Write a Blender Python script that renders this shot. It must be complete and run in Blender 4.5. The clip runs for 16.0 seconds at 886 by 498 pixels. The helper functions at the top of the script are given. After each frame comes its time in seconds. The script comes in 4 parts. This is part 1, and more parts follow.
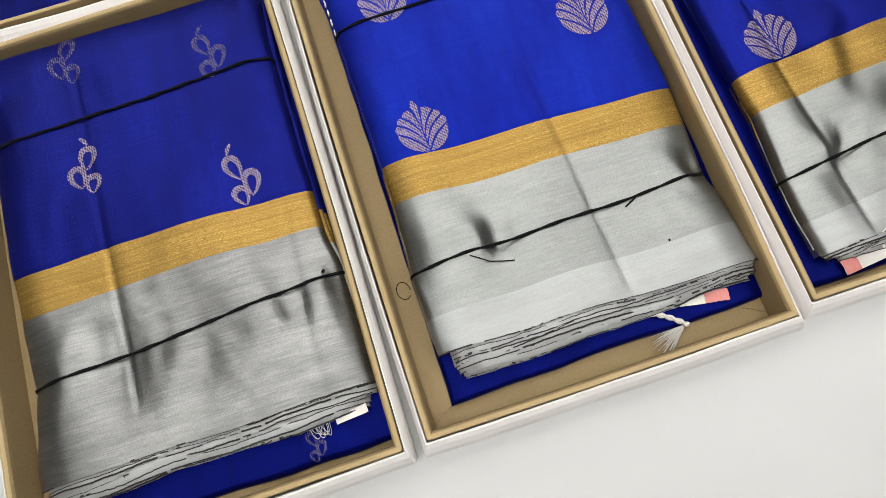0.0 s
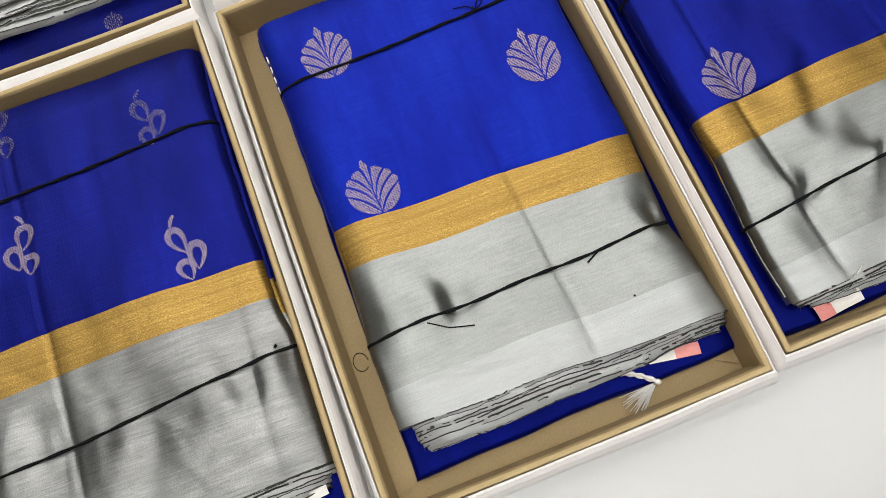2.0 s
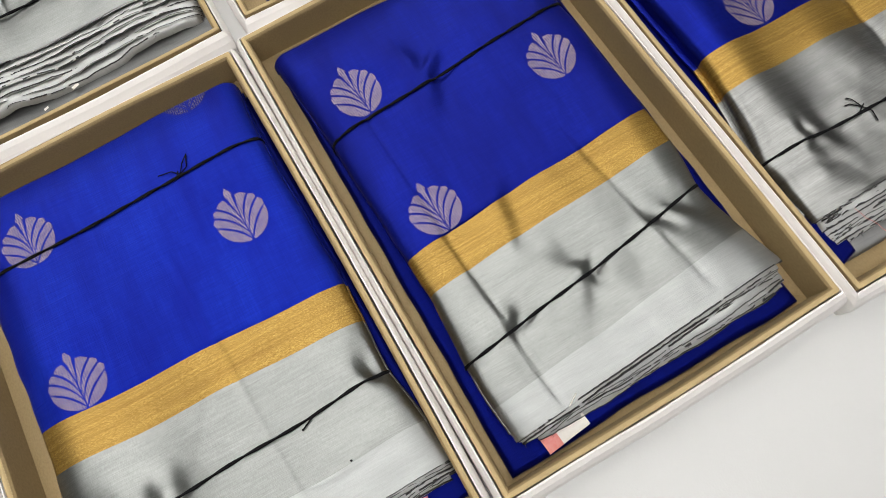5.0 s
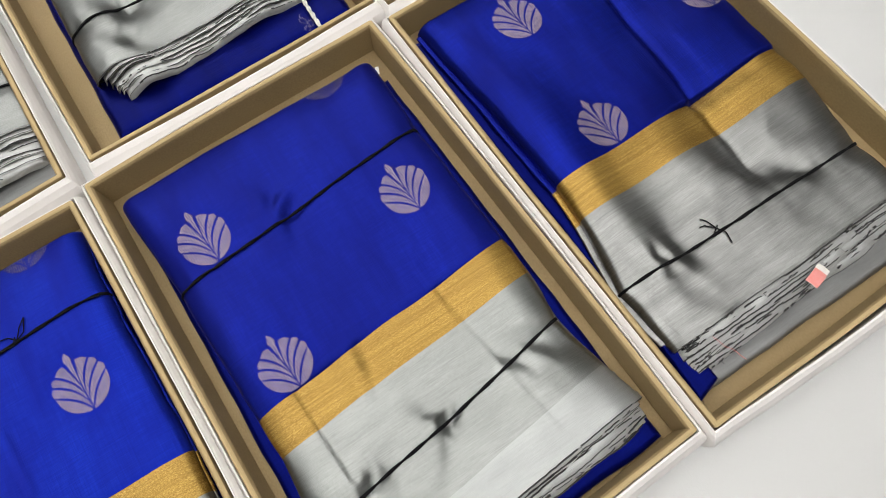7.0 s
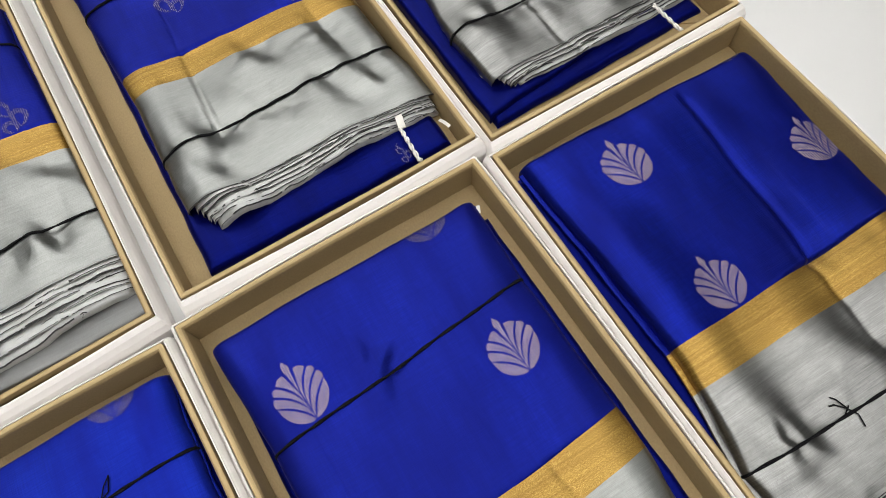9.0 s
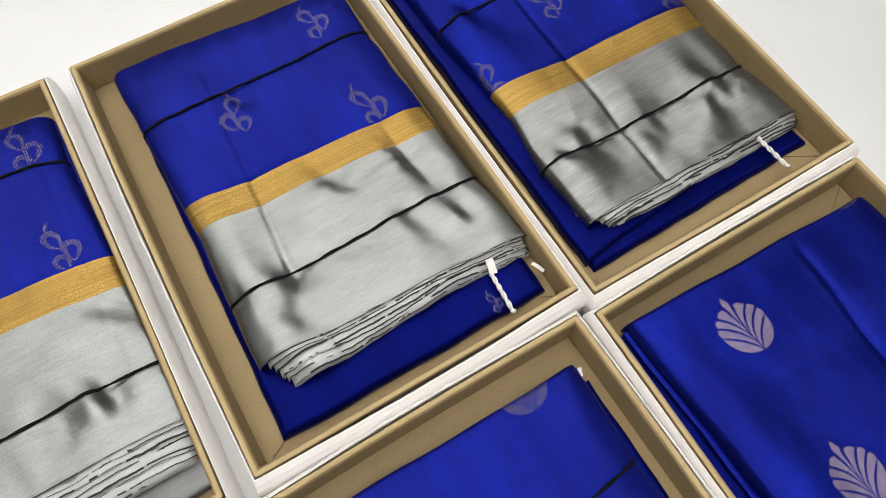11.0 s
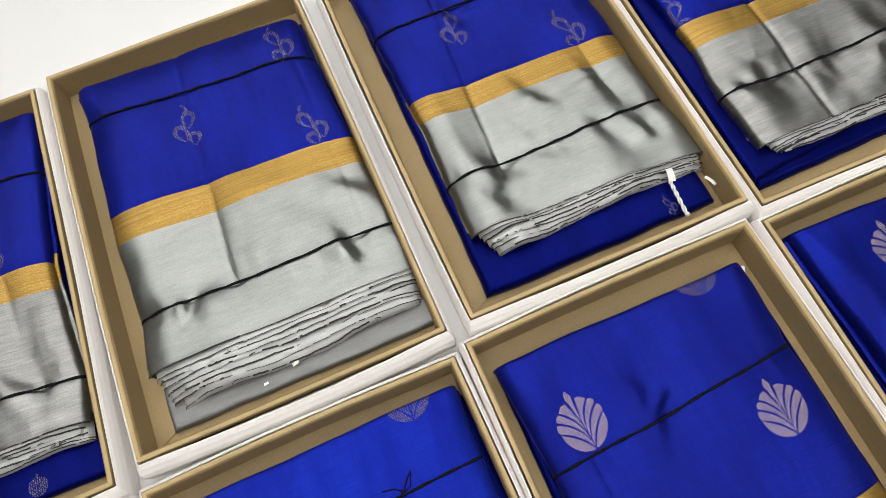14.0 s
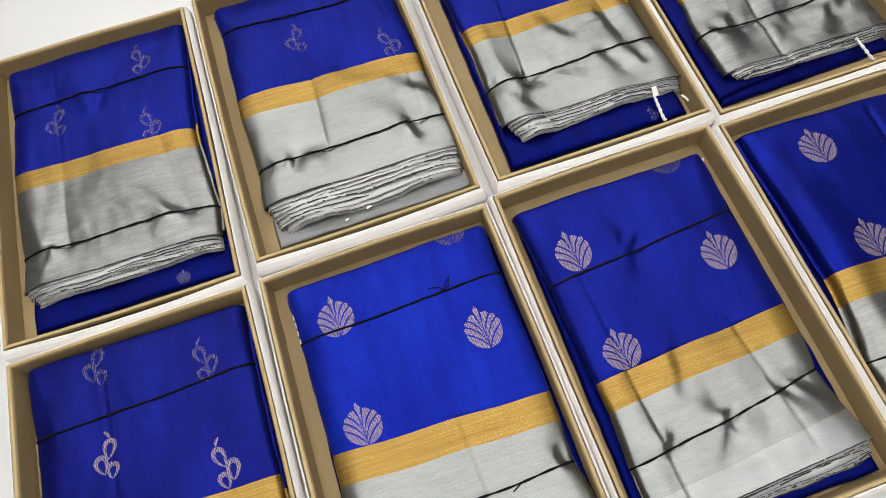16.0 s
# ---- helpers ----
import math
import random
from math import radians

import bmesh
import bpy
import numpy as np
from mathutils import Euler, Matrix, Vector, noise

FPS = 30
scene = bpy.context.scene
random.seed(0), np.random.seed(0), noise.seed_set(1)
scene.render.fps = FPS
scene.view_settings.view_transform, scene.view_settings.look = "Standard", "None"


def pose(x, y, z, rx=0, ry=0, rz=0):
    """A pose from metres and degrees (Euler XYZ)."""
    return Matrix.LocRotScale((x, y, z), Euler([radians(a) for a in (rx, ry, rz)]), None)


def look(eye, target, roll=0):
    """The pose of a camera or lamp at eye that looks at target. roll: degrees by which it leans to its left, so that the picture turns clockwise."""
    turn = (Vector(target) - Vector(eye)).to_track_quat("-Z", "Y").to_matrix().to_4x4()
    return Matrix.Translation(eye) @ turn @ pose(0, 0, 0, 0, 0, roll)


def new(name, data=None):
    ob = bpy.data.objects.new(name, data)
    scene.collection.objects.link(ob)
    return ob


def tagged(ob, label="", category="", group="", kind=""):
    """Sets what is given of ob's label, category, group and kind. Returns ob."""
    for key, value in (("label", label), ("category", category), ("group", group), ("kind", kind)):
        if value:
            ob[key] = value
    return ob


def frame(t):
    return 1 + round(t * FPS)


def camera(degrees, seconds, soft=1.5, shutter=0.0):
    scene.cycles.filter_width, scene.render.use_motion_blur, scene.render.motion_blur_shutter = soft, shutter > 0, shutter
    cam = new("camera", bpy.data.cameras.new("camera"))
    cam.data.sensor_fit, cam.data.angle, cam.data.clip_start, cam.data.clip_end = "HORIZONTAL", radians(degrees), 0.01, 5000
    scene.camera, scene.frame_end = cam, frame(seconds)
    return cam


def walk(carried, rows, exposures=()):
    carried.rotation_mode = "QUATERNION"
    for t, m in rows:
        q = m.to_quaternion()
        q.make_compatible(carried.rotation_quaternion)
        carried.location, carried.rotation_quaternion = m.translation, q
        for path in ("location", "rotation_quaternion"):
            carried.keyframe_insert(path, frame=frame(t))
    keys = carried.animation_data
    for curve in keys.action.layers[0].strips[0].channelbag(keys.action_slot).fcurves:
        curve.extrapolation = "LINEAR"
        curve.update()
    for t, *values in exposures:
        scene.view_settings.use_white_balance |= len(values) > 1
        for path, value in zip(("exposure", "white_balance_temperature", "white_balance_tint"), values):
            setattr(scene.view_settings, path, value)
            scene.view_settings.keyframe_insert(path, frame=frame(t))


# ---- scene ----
cam = camera(67.7, 16.0, soft=0.7)
PATH = [
    (0, (-0.216, -0.394, 0.474), (-0.178, 0.121, -1.458), -13.1),
    (0.5, (-0.229, -0.381, 0.467), (-0.182, 0.132, -1.465), -12.9),
    (1, (-0.224, -0.369, 0.46), (-0.168, 0.145, -1.472), -12.8),
    (1.5, (-0.204, -0.363, 0.459), (-0.15, 0.153, -1.473), -13.7),
    (2, (-0.18, -0.361, 0.463), (-0.115, 0.164, -1.466), -13.4),
    (2.5, (-0.146, -0.362, 0.465), (-0.072, 0.181, -1.458), -13.5),
    (3, (-0.117, -0.361, 0.466), (-0.023, 0.195, -1.453), -12.8),
    (3.5, (-0.089, -0.355, 0.465), (0.029, 0.205, -1.451), -12.0),
    (4, (-0.064, -0.357, 0.464), (0.086, 0.22, -1.446), -11.0),
    (4.5, (-0.03, -0.362, 0.461), (0.149, 0.243, -1.437), -11.1),
    (5, (0.003, -0.361, 0.462), (0.224, 0.241, -1.433), -9.2),
    (5.2, (0.014, -0.361, 0.461), (0.244, 0.241, -1.432), -9.2),
    (7.3, (0.125, -0.319, 0.477), (0.449, 0.302, -1.397), -5.8),
    (7.5, (0.121, -0.311, 0.481), (0.456, 0.322, -1.387), -5.2),
    (8, (0.109, -0.283, 0.489), (0.459, 0.376, -1.367), -4.4),
    (8.5, (0.104, -0.253, 0.486), (0.458, 0.445, -1.355), -4.6),
    (8.7, (0.105, -0.238, 0.485), (0.456, 0.456, -1.358), -4.4),
    (10.8, (0.099, -0.098, 0.479), (0.498, 0.626, -1.343), -1.0),
    (11, (0.095, -0.084, 0.482), (0.497, 0.649, -1.335), -0.9),
    (11.5, (0.08, -0.048, 0.486), (0.465, 0.694, -1.331), -1.3),
    (12, (0.059, -0.026, 0.49), (0.419, 0.717, -1.332), -1.8),
    (12.5, (0.033, -0.022, 0.493), (0.356, 0.714, -1.339), -2.9),
    (13, (0.008, -0.042, 0.505), (0.285, 0.686, -1.337), -4.4),
    (13.5, (-0.011, -0.076, 0.523), (0.211, 0.648, -1.328), -6.9),
    (14, (-0.038, -0.12, 0.545), (0.149, 0.607, -1.309), -8.1),
    (14.5, (-0.061, -0.167, 0.578), (0.09, 0.57, -1.276), -9.5),
    (15, (-0.092, -0.215, 0.602), (0.051, 0.545, -1.243), -9.0),
    (15.5, (-0.111, -0.269, 0.636), (0.024, 0.504, -1.203), -8.8),
    (16, (-0.111, -0.305, 0.677), (0.008, 0.457, -1.168), -9.4),
]
walk(cam, [(t, look(eye, target, roll)) for t, eye, target, roll in PATH])

# ---- light ----
LAMP = 4.2
# unseen panels, layout assumed; the last two are added to brighten the east side
PANELS = [(x, y) for x in (-1.2, -0.2, 0.8) for y in (-1.45, -0.5, 0.45, 1.35, 2.2)] + [(1.9, -0.9), (1.9, 1.5)]
world = bpy.data.worlds.new("world")
scene.world = world
world.use_nodes = True
world.node_tree.nodes["Background"].inputs["Color"].default_value = (0.8, 0.85, 0.9, 1)
world.node_tree.nodes["Background"].inputs["Strength"].default_value = 0.05

# ---- materials ----
def material(name, color, rough=0.5, metal=0.0):
    mat = bpy.data.materials.new(name)
    mat.use_nodes = True
    tree = mat.node_tree
    bsdf = tree.nodes["Principled BSDF"]
    bsdf.inputs["Base Color"].default_value = (*color, 1)
    bsdf.inputs["Roughness"].default_value = rough
    bsdf.inputs["Metallic"].default_value = metal
    return mat, tree, bsdf


def node(tree, kind, **values):
    n = tree.nodes.new(kind)
    for key, value in values.items():
        n.inputs[key].default_value = value
    return n


def coords(tree, scale):
    tex = tree.nodes.new("ShaderNodeTexCoord")
    mapping = tree.nodes.new("ShaderNodeMapping")
    mapping.inputs["Scale"].default_value = scale
    tree.links.new(tex.outputs["Object"], mapping.inputs["Vector"])
    return mapping.outputs["Vector"]


def grain(tree, scale, detail=3.0, rough=0.6):
    n = node(tree, "ShaderNodeTexNoise", Scale=1.0, Detail=detail, Roughness=rough)
    tree.links.new(coords(tree, scale), n.inputs["Vector"])
    return n.outputs["Fac"]


def ramp(tree, fac, stops):
    n = tree.nodes.new("ShaderNodeValToRGB")
    while len(n.color_ramp.elements) < len(stops):
        n.color_ramp.elements.new(0.5)
    for e, (at, c) in zip(n.color_ramp.elements, stops):
        e.position, e.color = at, (*c, 1)
    tree.links.new(fac, n.inputs["Fac"])
    return n.outputs["Color"]


def blend(tree, fac, a, b, kind="MIX"):
    n = tree.nodes.new("ShaderNodeMix")
    n.data_type, n.blend_type = "RGBA", kind
    for slot, value in ((0, fac), (6, a), (7, b)):
        if isinstance(value, bpy.types.NodeSocket):
            tree.links.new(value, n.inputs[slot])
        else:
            n.inputs[slot].default_value = value if slot == 0 else (*value, 1)
    return n.outputs[2]


def relief(tree, bsdf, heights, distance):
    """Bump from several (socket, strength)."""
    last = None
    for fac, strength in heights:
        b = node(tree, "ShaderNodeBump", Strength=strength, Distance=distance)
        tree.links.new(fac, b.inputs["Height"])
        if last:
            tree.links.new(last, b.inputs["Normal"])
        last = b.outputs["Normal"]
    tree.links.new(last, bsdf.inputs["Normal"])


def spread(tree, fac, low, high):
    n = tree.nodes.new("ShaderNodeMapRange")
    n.inputs["From Min"].default_value, n.inputs["From Max"].default_value = 0.3, 0.7
    n.inputs["To Min"].default_value, n.inputs["To Max"].default_value = low, high
    tree.links.new(fac, n.inputs["Value"])
    return n.outputs["Result"]


def blue_silk(name, dark, light, rough, metal=0.0):
    mat, tree, bsdf = material(name, light, rough, metal)
    weft = grain(tree, (45, 1150, 30), 2)
    warp = grain(tree, (1000, 45, 25), 2)
    cloud = grain(tree, (30, 9, 12), 3)
    mottle = grain(tree, (260, 420, 200), 3)
    shade = ramp(tree, cloud, [(0.3, dark), (0.7, light)])
    shade = blend(tree, spread(tree, weft, 0.0, 0.42), shade, dark)
    shade = blend(tree, spread(tree, mottle, 0.0, 0.30), shade, dark)
    tree.links.new(blend(tree, spread(tree, warp, 0.0, 0.35), shade, dark), bsdf.inputs["Base Color"])
    bsdf.inputs["Sheen Weight"].default_value = 0.02
    bsdf.inputs["Sheen Roughness"].default_value = 0.35
    bsdf.inputs["Sheen Tint"].default_value = (0.1, 0.2, 1.0, 1)
    bsdf.inputs["Specular IOR Level"].default_value = 0.3
    bsdf.inputs["Specular Tint"].default_value = (0.06, 0.12, 1.0, 1)
    relief(tree, bsdf, [(weft, 0.5), (warp, 0.35)], 0.0003)
    return mat


BLUE = blue_silk("blue_silk", (0.006, 0.010, 0.19), (0.009, 0.029, 0.38), 0.38, 0.35)
BLUE_MID = blue_silk("mid_blue_silk", (0.006, 0.008, 0.125), (0.009, 0.017, 0.26), 0.36, 0.45)
BLUE_ROYAL = blue_silk("royal_blue_silk", (0.006, 0.007, 0.09), (0.010, 0.015, 0.215), 0.34, 0.5)
# darkened copy of the blue: shade on the lower folds, put into the colour
BLUE_SHADED = blue_silk("shaded_blue_silk", (0.0015, 0.002, 0.05), (0.002, 0.005, 0.135), 0.31, 0.4)
BLUE_SATIN = blue_silk("glossy_blue_satin", (0.005, 0.007, 0.11), (0.008, 0.018, 0.29), 0.33, 0.6)


def silver_tissue(name, dark, light, rough, streaky, metal=0.8):
    mat, tree, bsdf = material(name, light, rough, metal)
    streak = grain(tree, (42, 1100, 42), 4, 0.7)
    slub = grain(tree, (20, 190, 20), 3)
    fine = grain(tree, (1300, 300, 60), 2)
    thread = grain(tree, (70, 2200, 45), 2)
    ends = grain(tree, (1900, 420, 45), 2)
    patch = grain(tree, (16, 42, 16), 3)
    lined = ramp(tree, streak, [(0.30, tuple(d + (l - d) * (1 - streaky) for d, l in zip(dark, light))), (0.60, light)])
    shade = blend(tree, spread(tree, patch, 0.0, 1.0), light, lined)
    shade = blend(tree, spread(tree, slub, 0.0, 0.45 * streaky), shade, dark)
    shade = blend(tree, spread(tree, patch, 0.0, 0.3 * streaky), shade, dark)
    shade = blend(tree, spread(tree, thread, 0.0, 0.32), shade, dark)
    shade = blend(tree, spread(tree, ends, 0.0, 0.28), shade, dark)
    tree.links.new(shade, bsdf.inputs["Base Color"])
    tree.links.new(spread(tree, slub, rough - 0.05, rough + 0.08), bsdf.inputs["Roughness"])
    bsdf.inputs["Anisotropic"].default_value = 0.4
    relief(tree, bsdf, [(streak, 0.22 + 0.2 * streaky), (fine, 0.25), (thread, 0.35), (slub, 0.10)], 0.0003)
    return mat


SILVER = silver_tissue("silver_tissue", (0.068, 0.069, 0.068), (0.37, 0.377, 0.37), 0.34, 0.6, 0.93)
SILVER_CALM = silver_tissue("smooth_silver_tissue", (0.11, 0.114, 0.112), (0.335, 0.349, 0.340), 0.35, 0.24, 0.95)
SILVER_PALE = silver_tissue("pale_silver_band", (0.24, 0.25, 0.247), (0.395, 0.41, 0.405), 0.42, 0.3, 0.8)
PLEAT = silver_tissue("pleat_edge_tissue", (0.28, 0.287, 0.285), (0.53, 0.545, 0.54), 0.42, 0.5, 0.4)
SILVER_BACK = silver_tissue("grey_tissue_back", (0.13, 0.133, 0.133), (0.24, 0.245, 0.245), 0.5, 0.5)


def gold_zari():
    mat, tree, bsdf = material("gold_zari", (0.6, 0.36, 0.08), 0.38, 0.72)
    streak = grain(tree, (900, 2600, 420), 3, 0.7)
    lines = grain(tree, (11, 700, 11), 3)
    shade = ramp(tree, streak, [(0.32, (0.17, 0.088, 0.015)), (0.52, (0.38, 0.242, 0.05)), (0.72, (0.70, 0.48, 0.17))])
    shade = blend(tree, spread(tree, lines, 0.0, 0.7), shade, (0.19, 0.105, 0.02))
    tree.links.new(shade, bsdf.inputs["Base Color"])
    relief(tree, bsdf, [(streak, 0.5), (lines, 0.25)], 0.0003)
    return mat


GOLD = gold_zari()


def woven_motif_material(name, thread, cover):
    """Extra-weft threads floated over the silk: short dashes with the ground showing between them."""
    mat, tree, bsdf = material(name, thread, 0.42, 0.25)
    sep = tree.nodes.new("ShaderNodeSeparateXYZ")
    tree.links.new(coords(tree, (3900, 5600, 1)), sep.inputs[0])

    def maths(kind, a, b=None, c=None, clamp=False):
        n = tree.nodes.new("ShaderNodeMath")
        n.operation, n.use_clamp = kind, clamp
        for slot, value in enumerate((a, b, c)):
            if isinstance(value, bpy.types.NodeSocket):
                tree.links.new(value, n.inputs[slot])
            elif value is not None:
                n.inputs[slot].default_value = value
        return n.outputs[0]

    across, along = maths("SINE", sep.outputs["X"]), maths("SINE", sep.outputs["Y"])
    dash = maths("MULTIPLY_ADD", along, 0.75, maths("MULTIPLY", across, 0.55))
    worn = grain(tree, (420, 420, 60), 3)
    dash = maths("MULTIPLY_ADD", dash, 0.85, maths("MULTIPLY_ADD", worn, 1.6, cover - 0.8), clamp=True)
    tree.links.new(dash, bsdf.inputs["Alpha"])
    old = grain(tree, (220, 220, 220), 2)
    tree.links.new(blend(tree, spread(tree, old, 0.0, 0.35), thread, tuple(0.6 * c for c in thread)), bsdf.inputs["Base Color"])
    return mat


MOTIF = woven_motif_material("silver_rose_zari", (0.29, 0.232, 0.325), 0.64)
MOTIF_DIM = woven_motif_material("muted_zari", (0.115, 0.10, 0.20), 0.32)


def card(name, color, stain, rough, specks):
    mat, tree, bsdf = material(name, color, rough)
    cloud = grain(tree, (14, 14, 14), 4)
    fibre = grain(tree, (900, 500, 700), 3)
    shade = blend(tree, spread(tree, cloud, 0.0, 0.3), color, stain)
    shade = blend(tree, spread(tree, fibre, 0.0, specks), shade, stain)
    tree.links.new(shade, bsdf.inputs["Base Color"])
    relief(tree, bsdf, [(fibre, 0.25), (cloud, 0.2)], 0.0004)
    return mat


KRAFT = card("kraft_board", (0.325, 0.235, 0.113), (0.21, 0.145, 0.063), 0.7, 0.5)
KRAFT_EDGE = card("kraft_edge", (0.47, 0.355, 0.18), (0.35, 0.25, 0.115), 0.75, 0.3)
WHITE_CARD = card("white_card", (0.76, 0.735, 0.715), (0.66, 0.635, 0.61), 0.6, 0.15)
TABLE_WHITE = card("white_laminate", (0.705, 0.71, 0.705), (0.675, 0.68, 0.675), 0.7, 0.04)
TABLE_WHITE.node_tree.nodes["Principled BSDF"].inputs["Specular IOR Level"].default_value = 0.2
PLASTER = card("grey_plaster", (0.12, 0.117, 0.115), (0.10, 0.098, 0.095), 0.85, 0.1)
CEILING_WHITE = card("ceiling_white", (0.36, 0.355, 0.35), (0.32, 0.315, 0.31), 0.85, 0.1)
FLOOR_MAT = card("grey_floor", (0.30, 0.295, 0.285), (0.24, 0.235, 0.225), 0.6, 0.2)
CORD = card("black_cord", (0.004, 0.004, 0.005), (0.009, 0.009, 0.010), 0.95, 0.5)
CORD.node_tree.nodes["Principled BSDF"].inputs["Specular IOR Level"].default_value = 0.12
# near black: cut threads plus the painted shade in the pleat gaps
FRAY_GAP = card("dark_thread_and_gap", (0.012, 0.012, 0.012), (0.07, 0.07, 0.07), 0.9, 0.6)
WHITE_THREAD = card("white_thread", (0.80, 0.78, 0.74), (0.60, 0.58, 0.54), 0.7, 0.4)
RED_INK = card("red_label", (0.68, 0.18, 0.16), (0.70, 0.42, 0.40), 0.7, 0.4)
METAL = material("painted_metal", (0.75, 0.75, 0.75), 0.4, 0.3)[0]
GLOW = bpy.data.materials.new("lamp_diffuser")
GLOW.use_nodes = True
GLOW_B = GLOW.node_tree.nodes["Principled BSDF"]
GLOW_B.inputs["Emission Color"].default_value = (1.0, 0.975, 0.94, 1)
GLOW_B.inputs["Emission Strength"].default_value = LAMP


# ---- building helpers ----
def thing(name, at, label, category, group=""):
    ob = new(name)
    ob.empty_display_size = 0.02
    ob.location = at
    return tagged(ob, label, category, group)


def origin(ob):
    v = Vector(ob.location)
    while ob.parent:
        ob = ob.parent
        v += ob.location
    return v


def part(name, verts, faces, mat, parent=None, label="", smooth=True):
    """A mesh from world places under its parent."""
    o = origin(parent) if parent else Vector((0, 0, 0))
    me = bpy.data.meshes.new(name)
    me.from_pydata([(x - o.x, y - o.y, z - o.z) for x, y, z in verts], [], faces)
    me.materials.append(mat)
    me.polygons.foreach_set("use_smooth", [smooth] * len(me.polygons))
    me.update()
    ob = new(name, me)
    ob.parent = parent
    return tagged(ob, label) if label else ob


def grid_faces(rows, cols, closed=False, base=0):
    out = []
    for i in range(rows - 1):
        for j in range(cols if closed else cols - 1):
            k = (j + 1) % cols
            a, b = base + i * cols, base + (i + 1) * cols
            out.append((a + j, b + j, b + k, a + k))
    return out


def block(lo, hi, bevel=0.002):
    bm = bmesh.new()
    bmesh.ops.create_cube(bm, size=1)
    for v in bm.verts:
        v.co = [lo[i] + (v.co[i] + 0.5) * (hi[i] - lo[i]) for i in range(3)]
    if bevel:
        bmesh.ops.bevel(bm, geom=bm.edges[:], offset=bevel, segments=2, affect="EDGES")
    bm.verts.index_update()
    verts, faces = [tuple(v.co) for v in bm.verts], [tuple(v.index for v in f.verts) for f in bm.faces]
    bm.free()
    return verts, faces


def tube(points, radius, sides=6, verts=None, faces=None, flat=1.0):
    """A tube along the points, added to verts and faces."""
    verts, faces = ([] if verts is None else verts), ([] if faces is None else faces)
    base, n = len(verts), len(points)
    pts = [Vector(p) for p in points]
    for i, p in enumerate(pts):
        ahead = (pts[min(i + 1, n - 1)] - pts[max(i - 1, 0)]).normalized()
        side = ahead.cross(Vector((0, 0, 1)))
        side = side.normalized() if side.length > 1e-4 else Vector((1, 0, 0))
        up = side.cross(ahead)
        r = radius(i / (n - 1)) if callable(radius) else radius
        for k in range(sides):
            a = 2 * math.pi * k / sides
            verts.append(tuple(p + side * (r * math.cos(a)) + up * (r * flat * math.sin(a))))
    faces += grid_faces(n, sides, True, base)
    faces += [tuple(base + k for k in range(sides)), tuple(base + (n - 1) * sides + k for k in reversed(range(sides)))]
    return verts, faces


def wob(x, y, seed, scale):
    return noise.noise(Vector((x * scale + seed * 7.3, y * scale - seed * 3.1, seed * 1.7)))


# ---- room ----
def room():
    lo, hi, top = (-2.6, -2.4), (2.6, 2.8), 2.0
    low = -0.76
    walls = {
        "floor": ((lo[0], lo[1], low - 0.1), (hi[0], hi[1], low), FLOOR_MAT),
        "ceiling": ((lo[0], lo[1], top), (hi[0], hi[1], top + 0.1), CEILING_WHITE),
        "wall_north": ((lo[0], hi[1], low - 0.1), (hi[0], hi[1] + 0.1, top + 0.1), PLASTER),
        "wall_south": ((lo[0], lo[1] - 0.1, low - 0.1), (hi[0], lo[1], top + 0.1), PLASTER),
        "wall_east": ((hi[0], lo[1] - 0.1, low - 0.1), (hi[0] + 0.1, hi[1] + 0.1, top + 0.1), PLASTER),
        "wall_west": ((lo[0] - 0.1, lo[1] - 0.1, low - 0.1), (lo[0], hi[1] + 0.1, top + 0.1), PLASTER),
    }
    for name, (a, b, mat) in walls.items():
        tagged(part(name, *block(a, b, 0), mat, smooth=False), kind="structure")
    # added lights out of view, spaced for even light and cloth reflections
    for x, y in PANELS:
        lamp = thing("added_ceiling_light", (x, y, top), "white rectangular ceiling light panel, unseen and added, switched on", "ceiling light", "ceiling lights")
        for dx, dy, sx, sy in ((-0.48, 0, 0.03, 0.33), (0.48, 0, 0.03, 0.33), (0, -0.315, 0.45, 0.015), (0, 0.315, 0.45, 0.015)):
            part("frame", *block((x + dx - sx, y + dy - sy, top - 0.05), (x + dx + sx, y + dy + sy, top - 0.001), 0.004), METAL, lamp)
        part("diffuser", *block((x - 0.447, y - 0.297, top - 0.045), (x + 0.447, y + 0.297, top - 0.03), 0.003), GLOW, lamp, "glowing white diffuser")


def table():
    t = thing("table", (0, 0.05, -0.76), "large white laminate table under the boxes", "table")
    part("tabletop", *block((-1.3, -1.0, -0.035), (1.3, 1.2, 0.012), 0.004), TABLE_WHITE, t)
    for x in (-1.2, 1.2):
        for y in (-0.9, 1.1):
            part("leg", *block((x - 0.03, y - 0.03, -0.76), (x + 0.03, y + 0.03, -0.0355), 0.004), METAL, t)


room()
table()

# ---- boxes ----
BOX_W, BOX_L, RIM, FOOT = 0.249, 0.381, 0.045, 0.012


